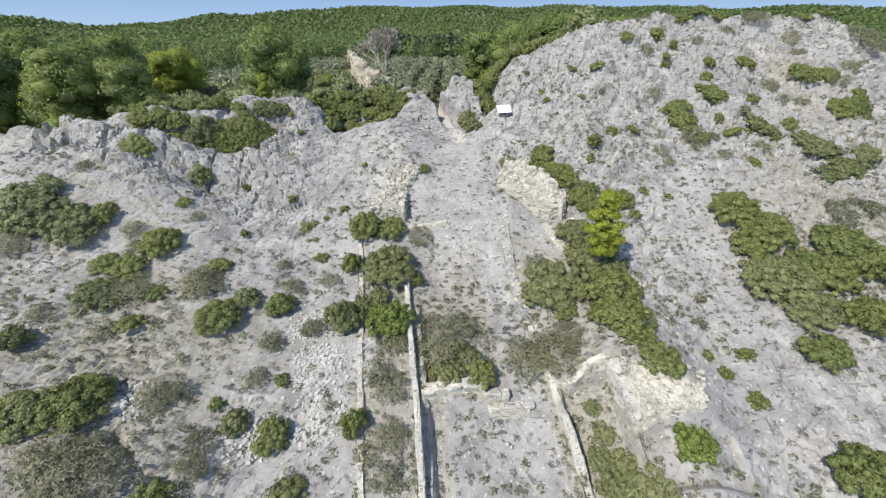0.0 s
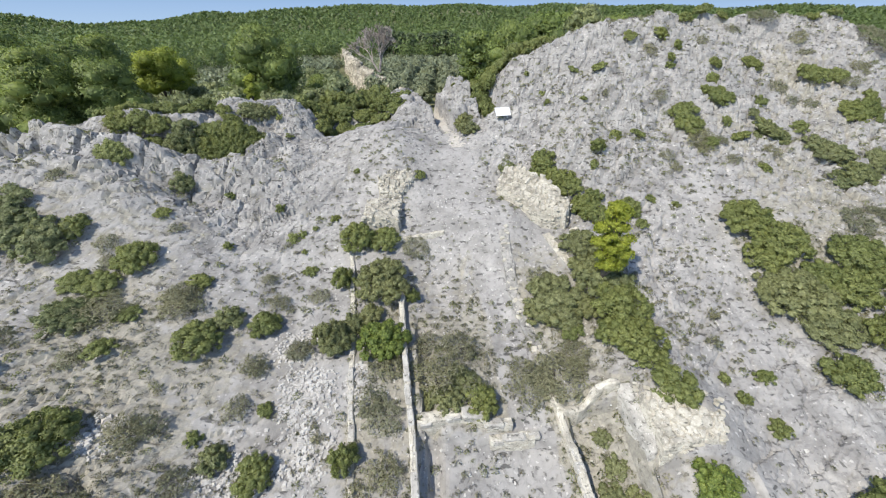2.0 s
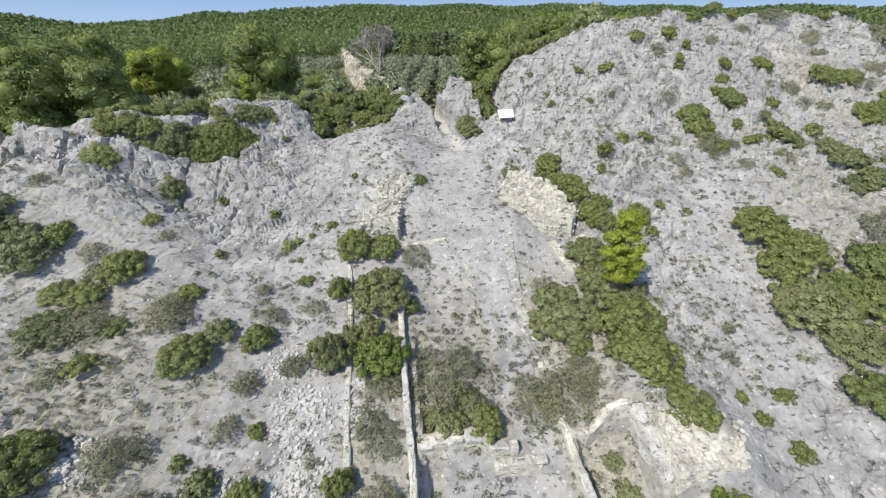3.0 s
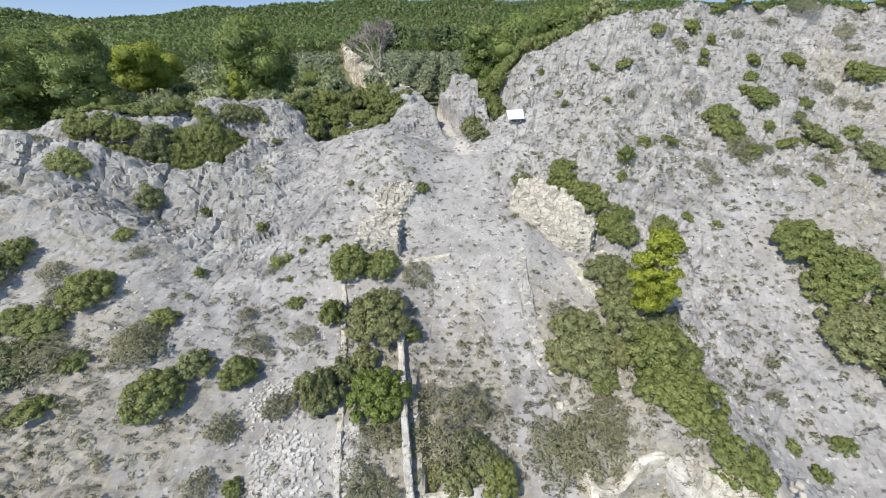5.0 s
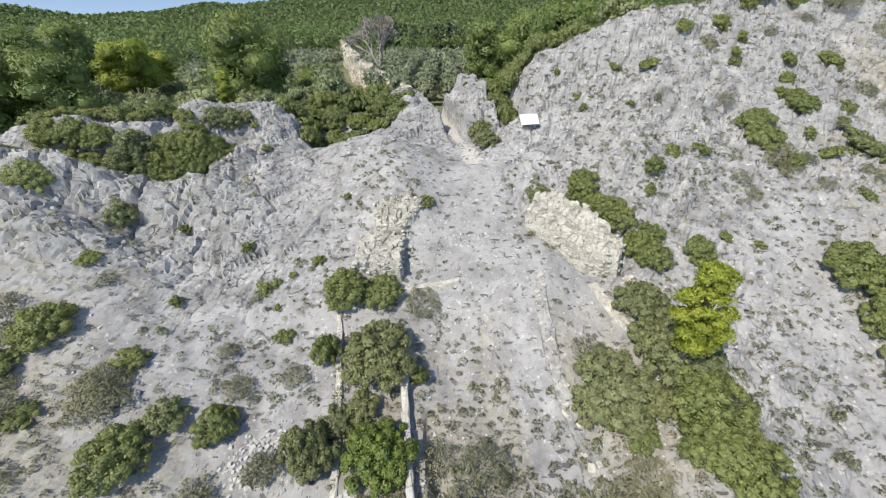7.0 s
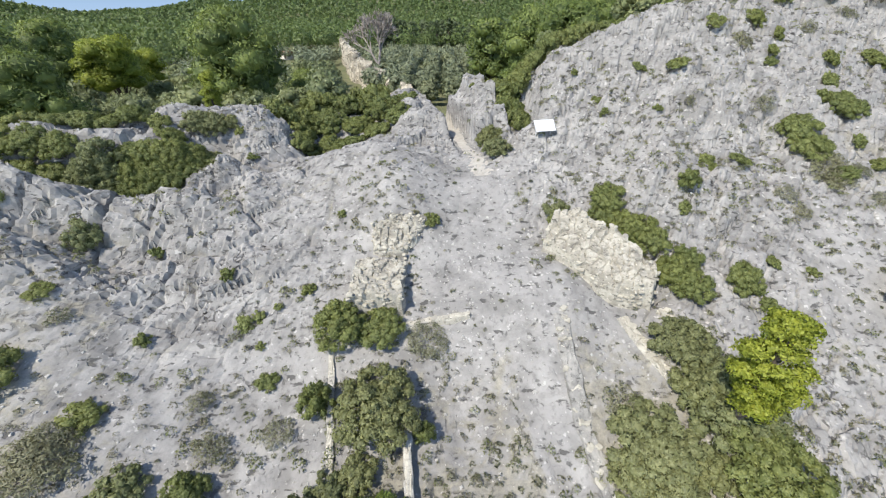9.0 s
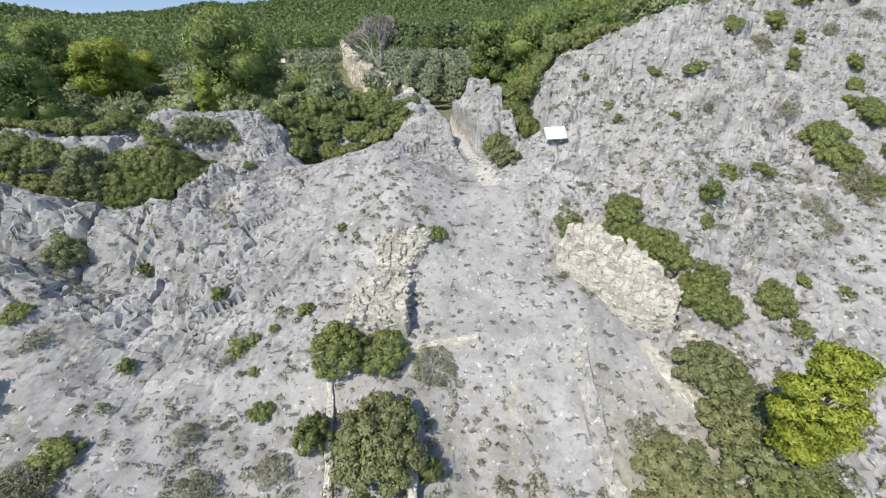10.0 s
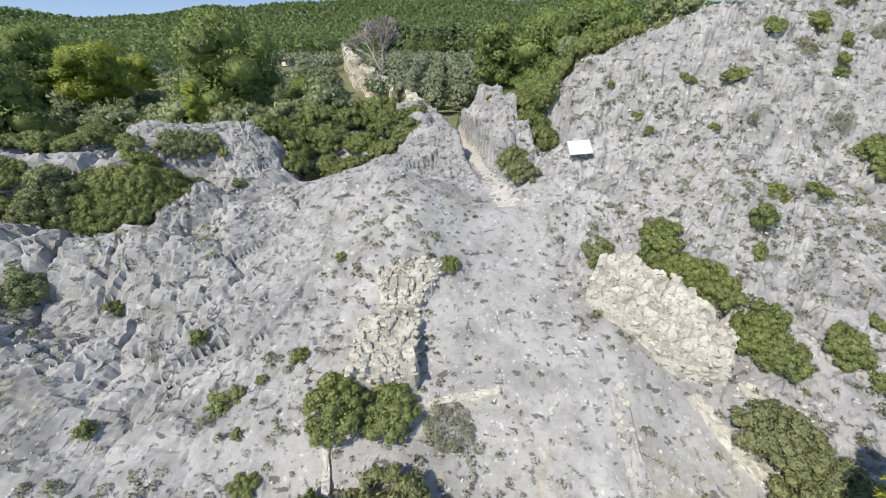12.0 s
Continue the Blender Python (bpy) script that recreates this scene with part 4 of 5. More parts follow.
# ---- trees ----
def tree_meshes(kind, height, spread, seed, leaves, leaf, lobes_n, low=0.35, umbrella=False, material="pine"):
    rng = np.random.default_rng(seed)
    bm = bmesh.new()
    top = 0.0
    p, r = Vector((0, 0, -0.6)), height * 0.022 + 0.05
    spine = [p]
    for i in range(5):
        q = Vector((rng.uniform(-1, 1) * 0.03 * height, rng.uniform(-1, 1) * 0.03 * height, height * 0.17 * (i + 1)))
        limb(bm, p, q, r, r * 0.8, 7)
        p, r = q, r * 0.8
        spine.append(q)
    lobes = []
    for i in range(lobes_n):
        f = (i + 0.5) / lobes_n
        zc = height * (low + (0.93 - low) * f)
        wide = spread * (math.sqrt(max(0.05, 1 - (2 * f - 0.75) ** 2 / 1.7)) if not umbrella else 0.75 + 0.25 * math.sin(f * 3))
        a = i * 2.4 + rng.uniform(-0.5, 0.5)
        d = wide * rng.uniform(0.25, 0.75)
        rr = spread * rng.uniform(0.28, 0.46)
        c = (d * math.cos(a), d * math.sin(a), zc)
        lobes.append((*c, rr, rr * rng.uniform(0.55, 0.85)))
        s = spine[min(4, 1 + int(f * 4))]
        limb(bm, s, (c[0], c[1], c[2] - rr * 0.2), r * 0.9, r * 0.3, 5)
    verts, faces, soft = leaf_cloud(lobes, leaves, leaf, rng, 0.42, 2.2 if kind == "pine" else 1.6, 0.7)
    trunk = bpy.data.meshes.new("trunk")
    bm.to_mesh(trunk)
    bm.free()
    trunk.materials.append(BARK)
    return quick_mesh("crown", verts, faces, LEAF[material], soft), trunk


def tree(name, stock, x, y, scale, label, group="", turn=None):
    crown, trunk = stock
    ob = thing(name, pose(x, y, at(x, y), 0, 0, dice.uniform(0, 360) if turn is None else turn), label, "tree", group)
    for n, me in (("trunk", trunk), ("crown", crown)):
        p = new(n, me)
        p.parent = ob
        p.scale = (scale, scale, scale)
    return ob


PINE = [tree_meshes("pine", 12, 5.0, 400 + i, 12500, 0.13, 44, 0.22) for i in range(3)]
FAR_PINE = [tree_meshes("pine", 12, 5.0, 410 + i, 5000, 0.24, 34, 0.25) for i in range(2)]
PARASOL = [tree_meshes("pine", 12.5, 4.4, 420, 12000, 0.125, 34, 0.55, True, "young pine")]
OLIVE = [tree_meshes("olive", 4.2, 2.4, 440 + i, 1900, 0.22, 14, 0.3, False, "olive tree") for i in range(3)]
FAR_OLIVE = [tree_meshes("olive", 4.2, 2.4, 445 + i, 700, 0.36, 12, 0.3, False, "olive tree") for i in range(2)]
HOLM = [tree_meshes("holm", 5.5, 3.0, 450 + i, 2400, 0.20, 26, 0.2, False, "holm") for i in range(2)]
CONIFER = [tree_meshes("conifer", 16, 2.6, 455 + i, 2600, 0.40, 22, 0.12, False, "conifer") for i in range(2)]
LITTLE = [tree_meshes("young", 6.6, 1.2, 460, 11000, 0.065, 34, 0.28, False, "young pine")]

tree("pine_tree", LITTLE[0], 10.4, 23.2, 1.0, "young yellow-green pine growing beside scrub on the slope")
for x, y, s in [(-42.5, 68, 0.95), (-52, 88, 0.8)]:
    tree("pine_tree", PARASOL[0], x, y, s, "broad yellow-green parasol pine behind the crest", "pines behind the crest")
tree("pine_tree", LITTLE[0], -21.2, 50.0, 0.75, "young yellow-green pine behind the western outcrop")
for i, (x, y, s) in enumerate([(-24, 62, 1.15), (-38, 51, 0.92), (-43, 48, 0.95), (-48, 54, 1.0), (-54, 48, 1.05), (-60, 57, 1.1), (-53, 64, 1.1), (-66, 68, 1.2), (-31, 78, 0.9),
                               (-19, 70, 0.7), (-74, 60, 1.2), (-60, 80, 1.2), (-80, 80, 1.2), (13.5, 83, 1.25), (20, 89, 1.4), (27, 95, 1.45), (10, 108, 1.2), (35, 91, 1.4), (44, 96, 1.4), (54, 100, 1.4), (24, 106, 1.5), (-33, 68, 0.6)]):
    tree("pine_tree", PINE[i % 3] if y < 97 else FAR_PINE[i % 2], x, y, s, "tall green pine with irregular rounded crown", "pines behind the crest")


def grove():
    rng = np.random.default_rng(7)
    n = 0
    for row in range(16):
        for col in range(17):
            x, y = -26 + col * 5.6 + rng.uniform(-1, 1), 90 + row * 5.8 + rng.uniform(-1, 1)
            if x > 8 and y < 112 or x < -9 - (y - 90) * 0.22 or rng.uniform() < 0.04:
                continue
            tree("olive_tree", OLIVE[n % 3] if y < 112 else FAR_OLIVE[n % 2], x, y, rng.uniform(0.95, 1.3), "round silver-green olive tree in a planted grove", "olive grove")
            n += 1


grove()
for i in range(84):
    x, y = dice.uniform(-95, -16), 61 + 60 * dice.uniform(0, 1) ** 1.3
    if -0.245 < (x + 1) / (y - 10) < -0.03 or -0.70 < (x + 1) / (y - 10) < -0.60:
        continue
    tree("holm_oak", HOLM[i % 2], x, y, dice.uniform(0.7, 1.15), "dense dark holm oak behind the crest", "scrub trees behind the crest")
for x, y, s in [(-21.5, 90, 1.25), (-25, 97, 1.3), (-20.5, 80, 1.0), (-24, 84, 1.1), (-29, 103, 1.3), (-16.5, 72, 0.9), (-20, 70, 0.95), (-25, 75, 1.1), (-30, 88, 1.2), (-36, 92, 1.2), (-32, 66, 1.0), (-26, 66, 0.9), (-41, 74, 1.1), (12, 66, 1.0), (18, 70, 1.1), (-2.4, 66.5, 0.5), (1.8, 70, 0.8), (6, 66, 0.9), (17.5, 56.5, 0.8), (10, 58, 0.7)]:
    tree("holm_oak", HOLM[int(abs(x)) % 2], x, y, s, "dense dark holm oak beside the aqueduct ruin", "scrub trees behind the crest")
SCRUB_OAK = [tree_meshes("holm", 4.6, 2.8, 470 + i, 1500, 0.18, 24, 0.1, False, "holm") for i in range(3)]
planted = 0
while planted < 135:
    x, y = dice.uniform(-50, -5), 55.5 + 48 * dice.uniform(0, 1) ** 1.4
    if -0.245 < (x + 1) / (y - 10) < -0.03 or math.hypot(x + 41.5, y - 64) < 4:
        continue
    tree("holm_oak", SCRUB_OAK[planted % 3], x, y, dice.uniform(0.75, 1.2), "low grey-green evergreen oak in dense scrub behind the crest", "scrub trees behind the crest")
    planted += 1
for i in range(26):
    tree("conifer", CONIFER[i % 2], -32 + i * 2.7 + dice.uniform(-0.6, 0.6), 243 + dice.uniform(-2, 2), dice.uniform(0.85, 1.1), "dark narrow conifer in a planted row", "row of dark conifers")


def make_wood(name, spots, leaves, leaf, tall, seed, label, material="wood"):
    x, y = spots
    rng = np.random.default_rng(seed)
    n = len(x)
    z = lie(x, y) + 9 * rough(x, y, 220, 3, 160) * smooth(300, 700, np.hypot(x, y))
    s = rng.uniform(0.7, 1.25, n) * tall
    lobes = [(0, 0, 0.62, 0.30, 0.36), (0.16, 0.05, 0.45, 0.24, 0.22), (-0.12, 0.12, 0.5, 0.24, 0.24), (0.0, -0.17, 0.48, 0.24, 0.24), (0.05, 0.05, 0.85, 0.15, 0.15)]
    verts, faces, soft = leaf_cloud(lobes, n * leaves, leaf / tall, rng, 0.24, 1.4)
    verts = verts.reshape(n, leaves * 3, 3) * s[:, None, None] + np.stack([x, y, z], 1)[:, None, :]
    tagged(new(name, quick_mesh(name, verts.reshape(-1, 3), faces, LEAF[material], soft)), label, "woodland", kind="stuff")


def wood_spots(count, near, far, seed, clear):
    rng = np.random.default_rng(seed)
    az = rng.uniform(-0.95, 0.98, count)
    d = np.sqrt(rng.uniform(near ** 2, far ** 2, count))
    x, y = d * np.sin(az), d * np.cos(az)
    keep = ~clear(x, y)
    return x[keep], y[keep]


def in_grove(x, y):
    return ((x > -75 + 0.0 * y) & (x < 105) & (y < 236 + 60 * rough(x, y, 60, 2, 8))) | ((x > -140) & (x < -60) & (y > 120) & (y < 215) & (rough(x, y, 40, 2, 5) > -0.1))


def open_view(x, y):
    """Clear of the lines along which the aqueduct and the farmhouses stand free of trees."""
    s = (x + 1) / (y - 10)
    return ((s > -0.24) & (s < -0.03) & (y < 100)) | ((s > -0.70) & (s < -0.60) & (y > 95) & (y < 168)) | ((s > -0.245) & (s < -0.165) & (y < 330)) | ((s > -0.40) & (s < -0.32) & (y > 120) & (y < 205))


def scrub_spots():
    rng = np.random.default_rng(17)
    x, y = rng.uniform(-125, -8, 1700), 104 + 130 * rng.uniform(0, 1, 1700) ** 1.5
    keep = ~open_view(x, y)
    return x[keep], y[keep]


make_wood("far_grove", (lambda r: (r.uniform(-45, 110, 700), r.uniform(182, 262, 700)))(np.random.default_rng(19)), 130, 0.45, 4.8, 25, "far rows of silver-green olive trees", "olive tree")
make_wood("scrub_wood", scrub_spots(), 120, 0.40, 4.6, 24, "grey-green scrub oaks and olives filling the plain", "olive tree")
make_wood("close_pine_wood", wood_spots(760, 130, 235, 10, in_grove), 260, 0.42, 12, 26, "pine wood beside the olive grove")
make_wood("near_pine_wood", wood_spots(2400, 235, 430, 11, in_grove), 90, 0.75, 12, 21, "dense pine wood beyond the olive grove")
make_wood("middle_pine_wood", wood_spots(7000, 400, 900, 12, lambda x, y: x > 1e9), 30, 1.65, 11, 22, "pine wood covering the plain and lower hills")
make_wood("far_pine_wood", wood_spots(12000, 850, 1750, 13, lambda x, y: x > 1e9), 16, 2.6, 11, 23, "distant pine wood on low hills")


# ---- masonry ----
def stone_mesh(seed, sx, sy, sz, material, worn=0.2):
    """A rough block with knocked-off corners."""
    rng = np.random.default_rng(seed)
    bm = bmesh.new()
    bmesh.ops.create_cube(bm, size=1.0)
    bmesh.ops.bevel(bm, geom=bm.edges[:], offset=0.13 if worn > 0.1 else 0.05, segments=1, affect="EDGES")
    for v in bm.verts:
        k = rng.uniform(1 - worn, 1 + worn, 3)
        v.co = Vector((v.co.x * sx * k[0], v.co.y * sy * k[1], v.co.z * sz * k[2]))
    me = bpy.data.meshes.new("stone")
    bm.to_mesh(me)
    bm.free()
    me.materials.append(material)
    return me


RUBBLE = [stone_mesh(500 + i, 0.30 + 0.03 * (i % 3), 0.24, 0.16 + 0.03 * (i % 2), MASON) for i in range(6)]
CHIP = [stone_mesh(560 + i, 0.30 + 0.05 * (i % 3), 0.22, 0.15 + 0.03 * (i % 2), MASON, 0.15) for i in range(6)]
SLAB = [stone_mesh(540 + i, 1.0, 0.98, 0.30, ASHLAR, 0.11) for i in range(6)]
BLOCK = [stone_mesh(520 + i, 0.46 + 0.08 * (i % 3), 0.40, 0.30, ASHLAR) for i in range(6)]


def stone(parent, me, m, name="stone"):
    ob = new(name, me)
    ob.parent = parent
    ob.matrix_basis = m
    return ob


def low_wall(name, path, thick, high, label, lay="slabs", material=None, bare=0.25, ragged=0.35):
    """A ruined wall along the ground through the points of path: a broken core, with its slabs or rubble stones as pieces."""
    rng = np.random.default_rng(int(abs(path[0][0] * 71 + path[0][1] * 31)) + 3)
    pts = np.array(path, float)
    run = np.r_[0, np.cumsum(np.hypot(*np.diff(pts, axis=0).T))]
    length = float(run[-1])
    n = max(4, int(length / 0.2))
    d = np.linspace(0, length, n + 1)
    cx, cy = np.interp(d, run, pts[:, 0]), np.interp(d, run, pts[:, 1])
    ax, ay = np.gradient(cx), np.gradient(cy)
    norm = np.hypot(ax, ay)
    ax, ay = ax / norm, ay / norm
    ground_z = heights(cx, cy)
    ground_z = np.convolve(np.pad(ground_z, 4, "edge"), np.ones(9) / 9, "valid")
    top = ground_z + high * (1 + ragged * 1.6 * rough(cx, cy, 1.5, 3, 230)) + ragged * 0.2 * rough(cx, cy, 0.7, 2, 233)
    across = [-0.60, -0.52, -0.46, -0.28, -0.1, 0.1, 0.28, 0.46, 0.52, 0.60]
    drop = [9, 0.3, 0.05, 0.0, 0.0, 0.0, 0.0, 0.06, 0.32, 9]
    rows = []
    for s, q in zip(across, drop):
        off = s * thick * 0.88 + 0.22 * thick * rough(cx + s * 3, cy, 0.9, 3, 236) + rng.uniform(-0.02, 0.02, n + 1)
        z = np.where(q > 5, ground_z - 0.8, top - q * min(1.0, high + 0.25)) + rng.uniform(-0.025, 0.025, n + 1)
        rows.append(np.stack([cx + ay * off, cy - ax * off, z], 1))
    m = len(across)
    verts = np.stack(rows, 1).reshape(-1, 3)
    idx = np.arange((n + 1) * m).reshape(n + 1, m)
    quads = np.stack([idx[:-1, :-1], idx[:-1, 1:], idx[1:, 1:], idx[1:, :-1]], -1).reshape(-1, 4)
    ends = np.array([(idx[0, i], idx[0, i + 1], idx[0, m - 2 - i], idx[0, m - 1 - i]) for i in range(m // 2 - 1)] + [(idx[n, m - 1 - i], idx[n, m - 2 - i], idx[n, i + 1], idx[n, i]) for i in range(m // 2 - 1)])
    ob = thing(name, Matrix.Identity(4), label, "ruined wall", kind="structure")
    core = new("core", quick_mesh("core", verts, np.r_[quads, ends], material or CREAM))
    core.parent = ob
    u = 0.1
    while u < length - 0.2 and lay != "none":
        long = rng.uniform(0.5, 1.35) if lay == "slabs" else rng.uniform(0.22, 0.42)
        v = min(u + long / 2, length)
        i = min(n, int(v / length * n))
        turn = math.degrees(math.atan2(ay[i], ax[i]))
        slope = math.degrees(math.atan2(top[min(n, i + 2)] - top[max(0, i - 2)], 0.8))
        if lay == "slabs":
            if rng.uniform() > bare:
                w = thick * rng.uniform(0.80, 1.06)
                o = rng.uniform(-0.08, 0.08) * thick
                stone(ob, SLAB[int(rng.integers(6))], pose(cx[i] + ay[i] * o, cy[i] - ax[i] * o, top[i] - 0.15 + rng.uniform(-0.03, 0.05), 0, 0, turn + rng.uniform(-3, 3)) @ pose(0, 0, 0, rng.uniform(-4, 4), -slope, 0) @ Matrix.Diagonal((long * 0.97, w, rng.uniform(0.8, 1.3), 1)))
        else:
            lanes = max(1, round(thick / 0.3))
            for lane in range(lanes):
                if rng.uniform() > bare:
                    o = ((lane + 0.5) / lanes - 0.5) * thick * 1.05 + rng.uniform(-0.08, 0.08)
                    k = rng.uniform(0.55, 1.25)
                    stone(ob, RUBBLE[int(rng.integers(6))], pose(cx[i] + ay[i] * o, cy[i] - ax[i] * o, top[i] + rng.uniform(-0.14, 0.0), rng.uniform(-18, 18), rng.uniform(-18, 18), rng.uniform(0, 360)) @ Matrix.Diagonal((k, k, k * rng.uniform(0.7, 1.1), 1)))
        u += long
    return ob


def ruin(name, ring, label, seed=1, spread=0.30, stock=None, wear=0.16, lump=1.0, pieces=285, core_of=None):
    """A mass of rubble masonry: ring of corners (x, y, top z), counter-clockwise. The core is a broken block; its stones are pieces."""
    stock = stock or CHIP
    rng = np.random.default_rng(seed)
    ob = thing(name, Matrix.Identity(4), label, "ruined masonry", kind="structure")
    ring = np.array(ring, float)
    nxt = np.roll(ring, -1, 0)
    plane = np.linalg.lstsq(np.c_[ring[:, :2], np.ones(len(ring))], ring[:, 2], rcond=None)[0]

    def inside(x, y):
        best = np.full(np.shape(x), 1e9)
        for p, q in zip(ring, nxt):
            d = (q - p)[:2] / np.hypot(*(q - p)[:2])
            best = np.minimum(best, (y - p[1]) * d[0] - (x - p[0]) * d[1])
        return best

    def top_at(x, y):
        w = np.stack([1 / (np.hypot(x - p[0], y - p[1]) + 0.25) ** 2 for p in ring])
        off = ring[:, 2] - ring[:, :2] @ plane[:2] - plane[2]
        z = x * plane[0] + y * plane[1] + plane[2] + (w * off.reshape(-1, *[1] * np.ndim(x))).sum(0) / w.sum(0)
        h, joint = blocks(x + 0.3 * rough(x, y, 0.8, 2, seed), y, 0.42, seed)
        return z + lump * (0.34 * h - wear * joint + 0.25 * rough(x, y, 1.6, 3, seed + 3)) + 0.05 * rough(x, y, 0.5, 2, seed + 4)

    lo, hi = ring[:, :2].min(0) - 0.6, ring[:, :2].max(0) + 0.6
    xs, ys = np.arange(lo[0], hi[0], 0.055), np.arange(lo[1], hi[1], 0.055)
    gx, gy = np.meshgrid(xs, ys)
    d = inside(gx, gy) + 0.22 * rough(gx, gy, 1.1, 3, seed + 5)
    foot = heights(gx, gy) - 0.6
    gz = foot + (np.maximum(top_at(gx, gy), foot) - foot) * smooth(-0.12, 0.16, d)
    idx = np.arange(gx.size).reshape(gx.shape)
    quads = np.stack([idx[:-1, :-1], idx[:-1, 1:], idx[1:, 1:], idx[1:, :-1]], -1).reshape(-1, 4)
    quads = quads[(d.ravel()[quads] > -0.3).any(1)]
    me = quick_mesh("core", np.stack([gx.ravel(), gy.ravel(), gz.ravel()], 1), quads, core_of or MORTAR)
    core = new("core", me)
    core.parent = ob
    made = 0
    for p, q in zip(ring, nxt):
        length = float(np.hypot(*(q - p)[:2]))
        along = (q - p)[:2] / length
        out = np.array([along[1], -along[0]])
        turn = math.degrees(math.atan2(along[1], along[0]))
        c = p + (q - p) * 0.5
        tall = max(0.0, c[2] - at(*(c[:2] + out * 0.3)))
        for i in range(int(length * tall / (spread * spread) * 0.55)):
            if made >= pieces * 0.75:
                break
            f = rng.uniform(0, 1)
            c = p + (q - p) * f
            low = at(c[0] + out[0] * 0.2, c[1] + out[1] * 0.2)
            z = rng.uniform(low, max(low, c[2] - 0.1))
            w = c[:2] + out * rng.uniform(-0.14, -0.02)
            k = rng.uniform(0.3, 0.8)
            stone(ob, stock[int(rng.integers(6))], pose(w[0], w[1], z, rng.uniform(-10, 10), rng.uniform(-12, 12), turn + rng.uniform(-14, 14)) @ Matrix.Diagonal((k, 1, k * rng.uniform(0.8, 1.3), 1)))
            made += 1
    for i in range(400):
        x, y = rng.uniform(lo[0], hi[0]), rng.uniform(lo[1], hi[1])
        if made >= pieces or float(inside(np.array(x), np.array(y))) < 0.1:
            continue
        z = float(top_at(np.array([x]), np.array([y]))[0])
        k = rng.uniform(0.35, 0.9)
        stone(ob, stock[int(rng.integers(6))], pose(x, y, z - 0.07, rng.uniform(-12, 12), rng.uniform(-12, 12), rng.uniform(0, 360)) @ Matrix.Diagonal((k, k, 0.6, 1)))
        made += 1
    return ob


ruin("mill_pier", [(-5.9, 29.0, 12.5), (-3.2, 29.2, 12.2), (-3.1, 31.9, 12.7), (-5.9, 32.0, 12.9)], "broken pier of pale yellowish rubble masonry on the slope", seed=31, lump=0.6, wear=0.3, pieces=230)
ruin("mill_pier", [(-5.1, 32.3, 13.3), (-3.2, 32.1, 12.9), (-1.9, 34.2, 14.2), (-3.4, 34.3, 14.5), (-5.2, 33.7, 14.4)], "upper stump of broken pier in rubble masonry", seed=32, lump=0.8, wear=0.3, pieces=200)
ruin("mill_pier", [(4.6, 32.9, 13.7), (6.9, 30.1, 12.6), (8.4, 29.4, 12.4), (9.5, 29.2, 12.3), (10.1, 30.3, 13.1), (8.2, 32.5, 14.5), (6.7, 33.9, 14.9), (5.3, 34.0, 14.6)], "long ruined pier of pale yellow rubble masonry", seed=33, lump=0.9, wear=0.3)
ruin("mill_chamber", [(10.0, 13.3, 7.5), (13.2, 13.7, 7.7), (13.8, 15.4, 8.3), (13.3, 16.3, 8.5), (11.0, 16.2, 8.6), (9.9, 16.8, 8.3)], "low cream masonry block with sloping broken top", seed=35, lump=0.5, wear=0.25, pieces=110, core_of=CREAM)
ruin("ramp_slab", [(9.5, 13.4, 6.85), (10.3, 13.6, 7.2), (9.95, 16.95, 8.0), (9.15, 17.15, 7.75)], "smooth sloping grey stone slab beside the masonry block", seed=36, lump=0.06, pieces=0, core_of=ASHLAR)

low_wall("mill_wall", [(-3.9, 9.6), (-4.75, 15.4), (-5.4, 19.9), (-6.16, 24.8), (-6.6, 27.6)], 0.34, 0.14, "long narrow ruined stone wall running down the slope", bare=0.3)
low_wall("mill_wall", [(-1.0, 9.6), (-1.62, 14.9), (-2.05, 18.0), (-2.68, 23.1), (-2.72, 25.2)], 0.36, 0.5, "ruined stone wall with a deep drop on one side", bare=0.2, ragged=0.2)
low_wall("cross_wall", [(-1.4, 15.6), (0.3, 15.85), (2.1, 15.95)], 0.8, 0.42, "low cross wall of pale dressed blocks", material=CREAM, bare=0.2, ragged=0.15)
low_wall("cross_wall", [(2.15, 15.55), (3.5, 15.72)], 0.5, 0.42, "large pale dressed block set as a step", material=CREAM, bare=0.0, ragged=0.05)
low_wall("cross_wall", [(2.3, 15.02), (4.6, 15.25)], 0.5, 0.30, "large pale dressed block set as a step", material=CREAM, bare=0.0, ragged=0.05)
low_wall("stair_wall", [(4.62, 29.0), (4.78, 24.3), (5.19, 21.6), (5.75, 19.6), (6.05, 18.0), (5.95, 16.9)], 0.75, 0.12, "low stepped wall of worn pale stone", lay="rubble", bare=0.45, ragged=1.0, material=ROCK_WALL)
low_wall("mill_wall", [(6.05, 16.4), (6.45, 13.6), (7.05, 9.4)], 0.5, 0.45, "ruined stone wall along the mill floor", bare=0.3, ragged=0.5)
low_wall("lime_wall", [(5.75, 16.75), (6.3, 16.3), (7.05, 16.2), (7.7, 16.6), (8.4, 16.95), (9.25, 16.95)], 0.48, 0.55, "curved cream lime and rubble cross wall", lay="none", material=CREAM, ragged=0.45)
low_wall("rubble_wall", [(7.9, 28.9), (9.1, 25.6)], 0.6, 0.08, "low line of rubble stones on the slope", lay="rubble")
low_wall("rubble_wall", [(9.9, 29.2), (11.6, 27.5)], 0.5, 0.08, "low line of rubble stones on the slope", lay="rubble")
low_wall("rubble_wall", [(-4.6, 28.3), (-2.0, 28.9), (0.2, 29.1)], 0.4, 0.2, "low line of rubble stones across the slope", lay="rubble")


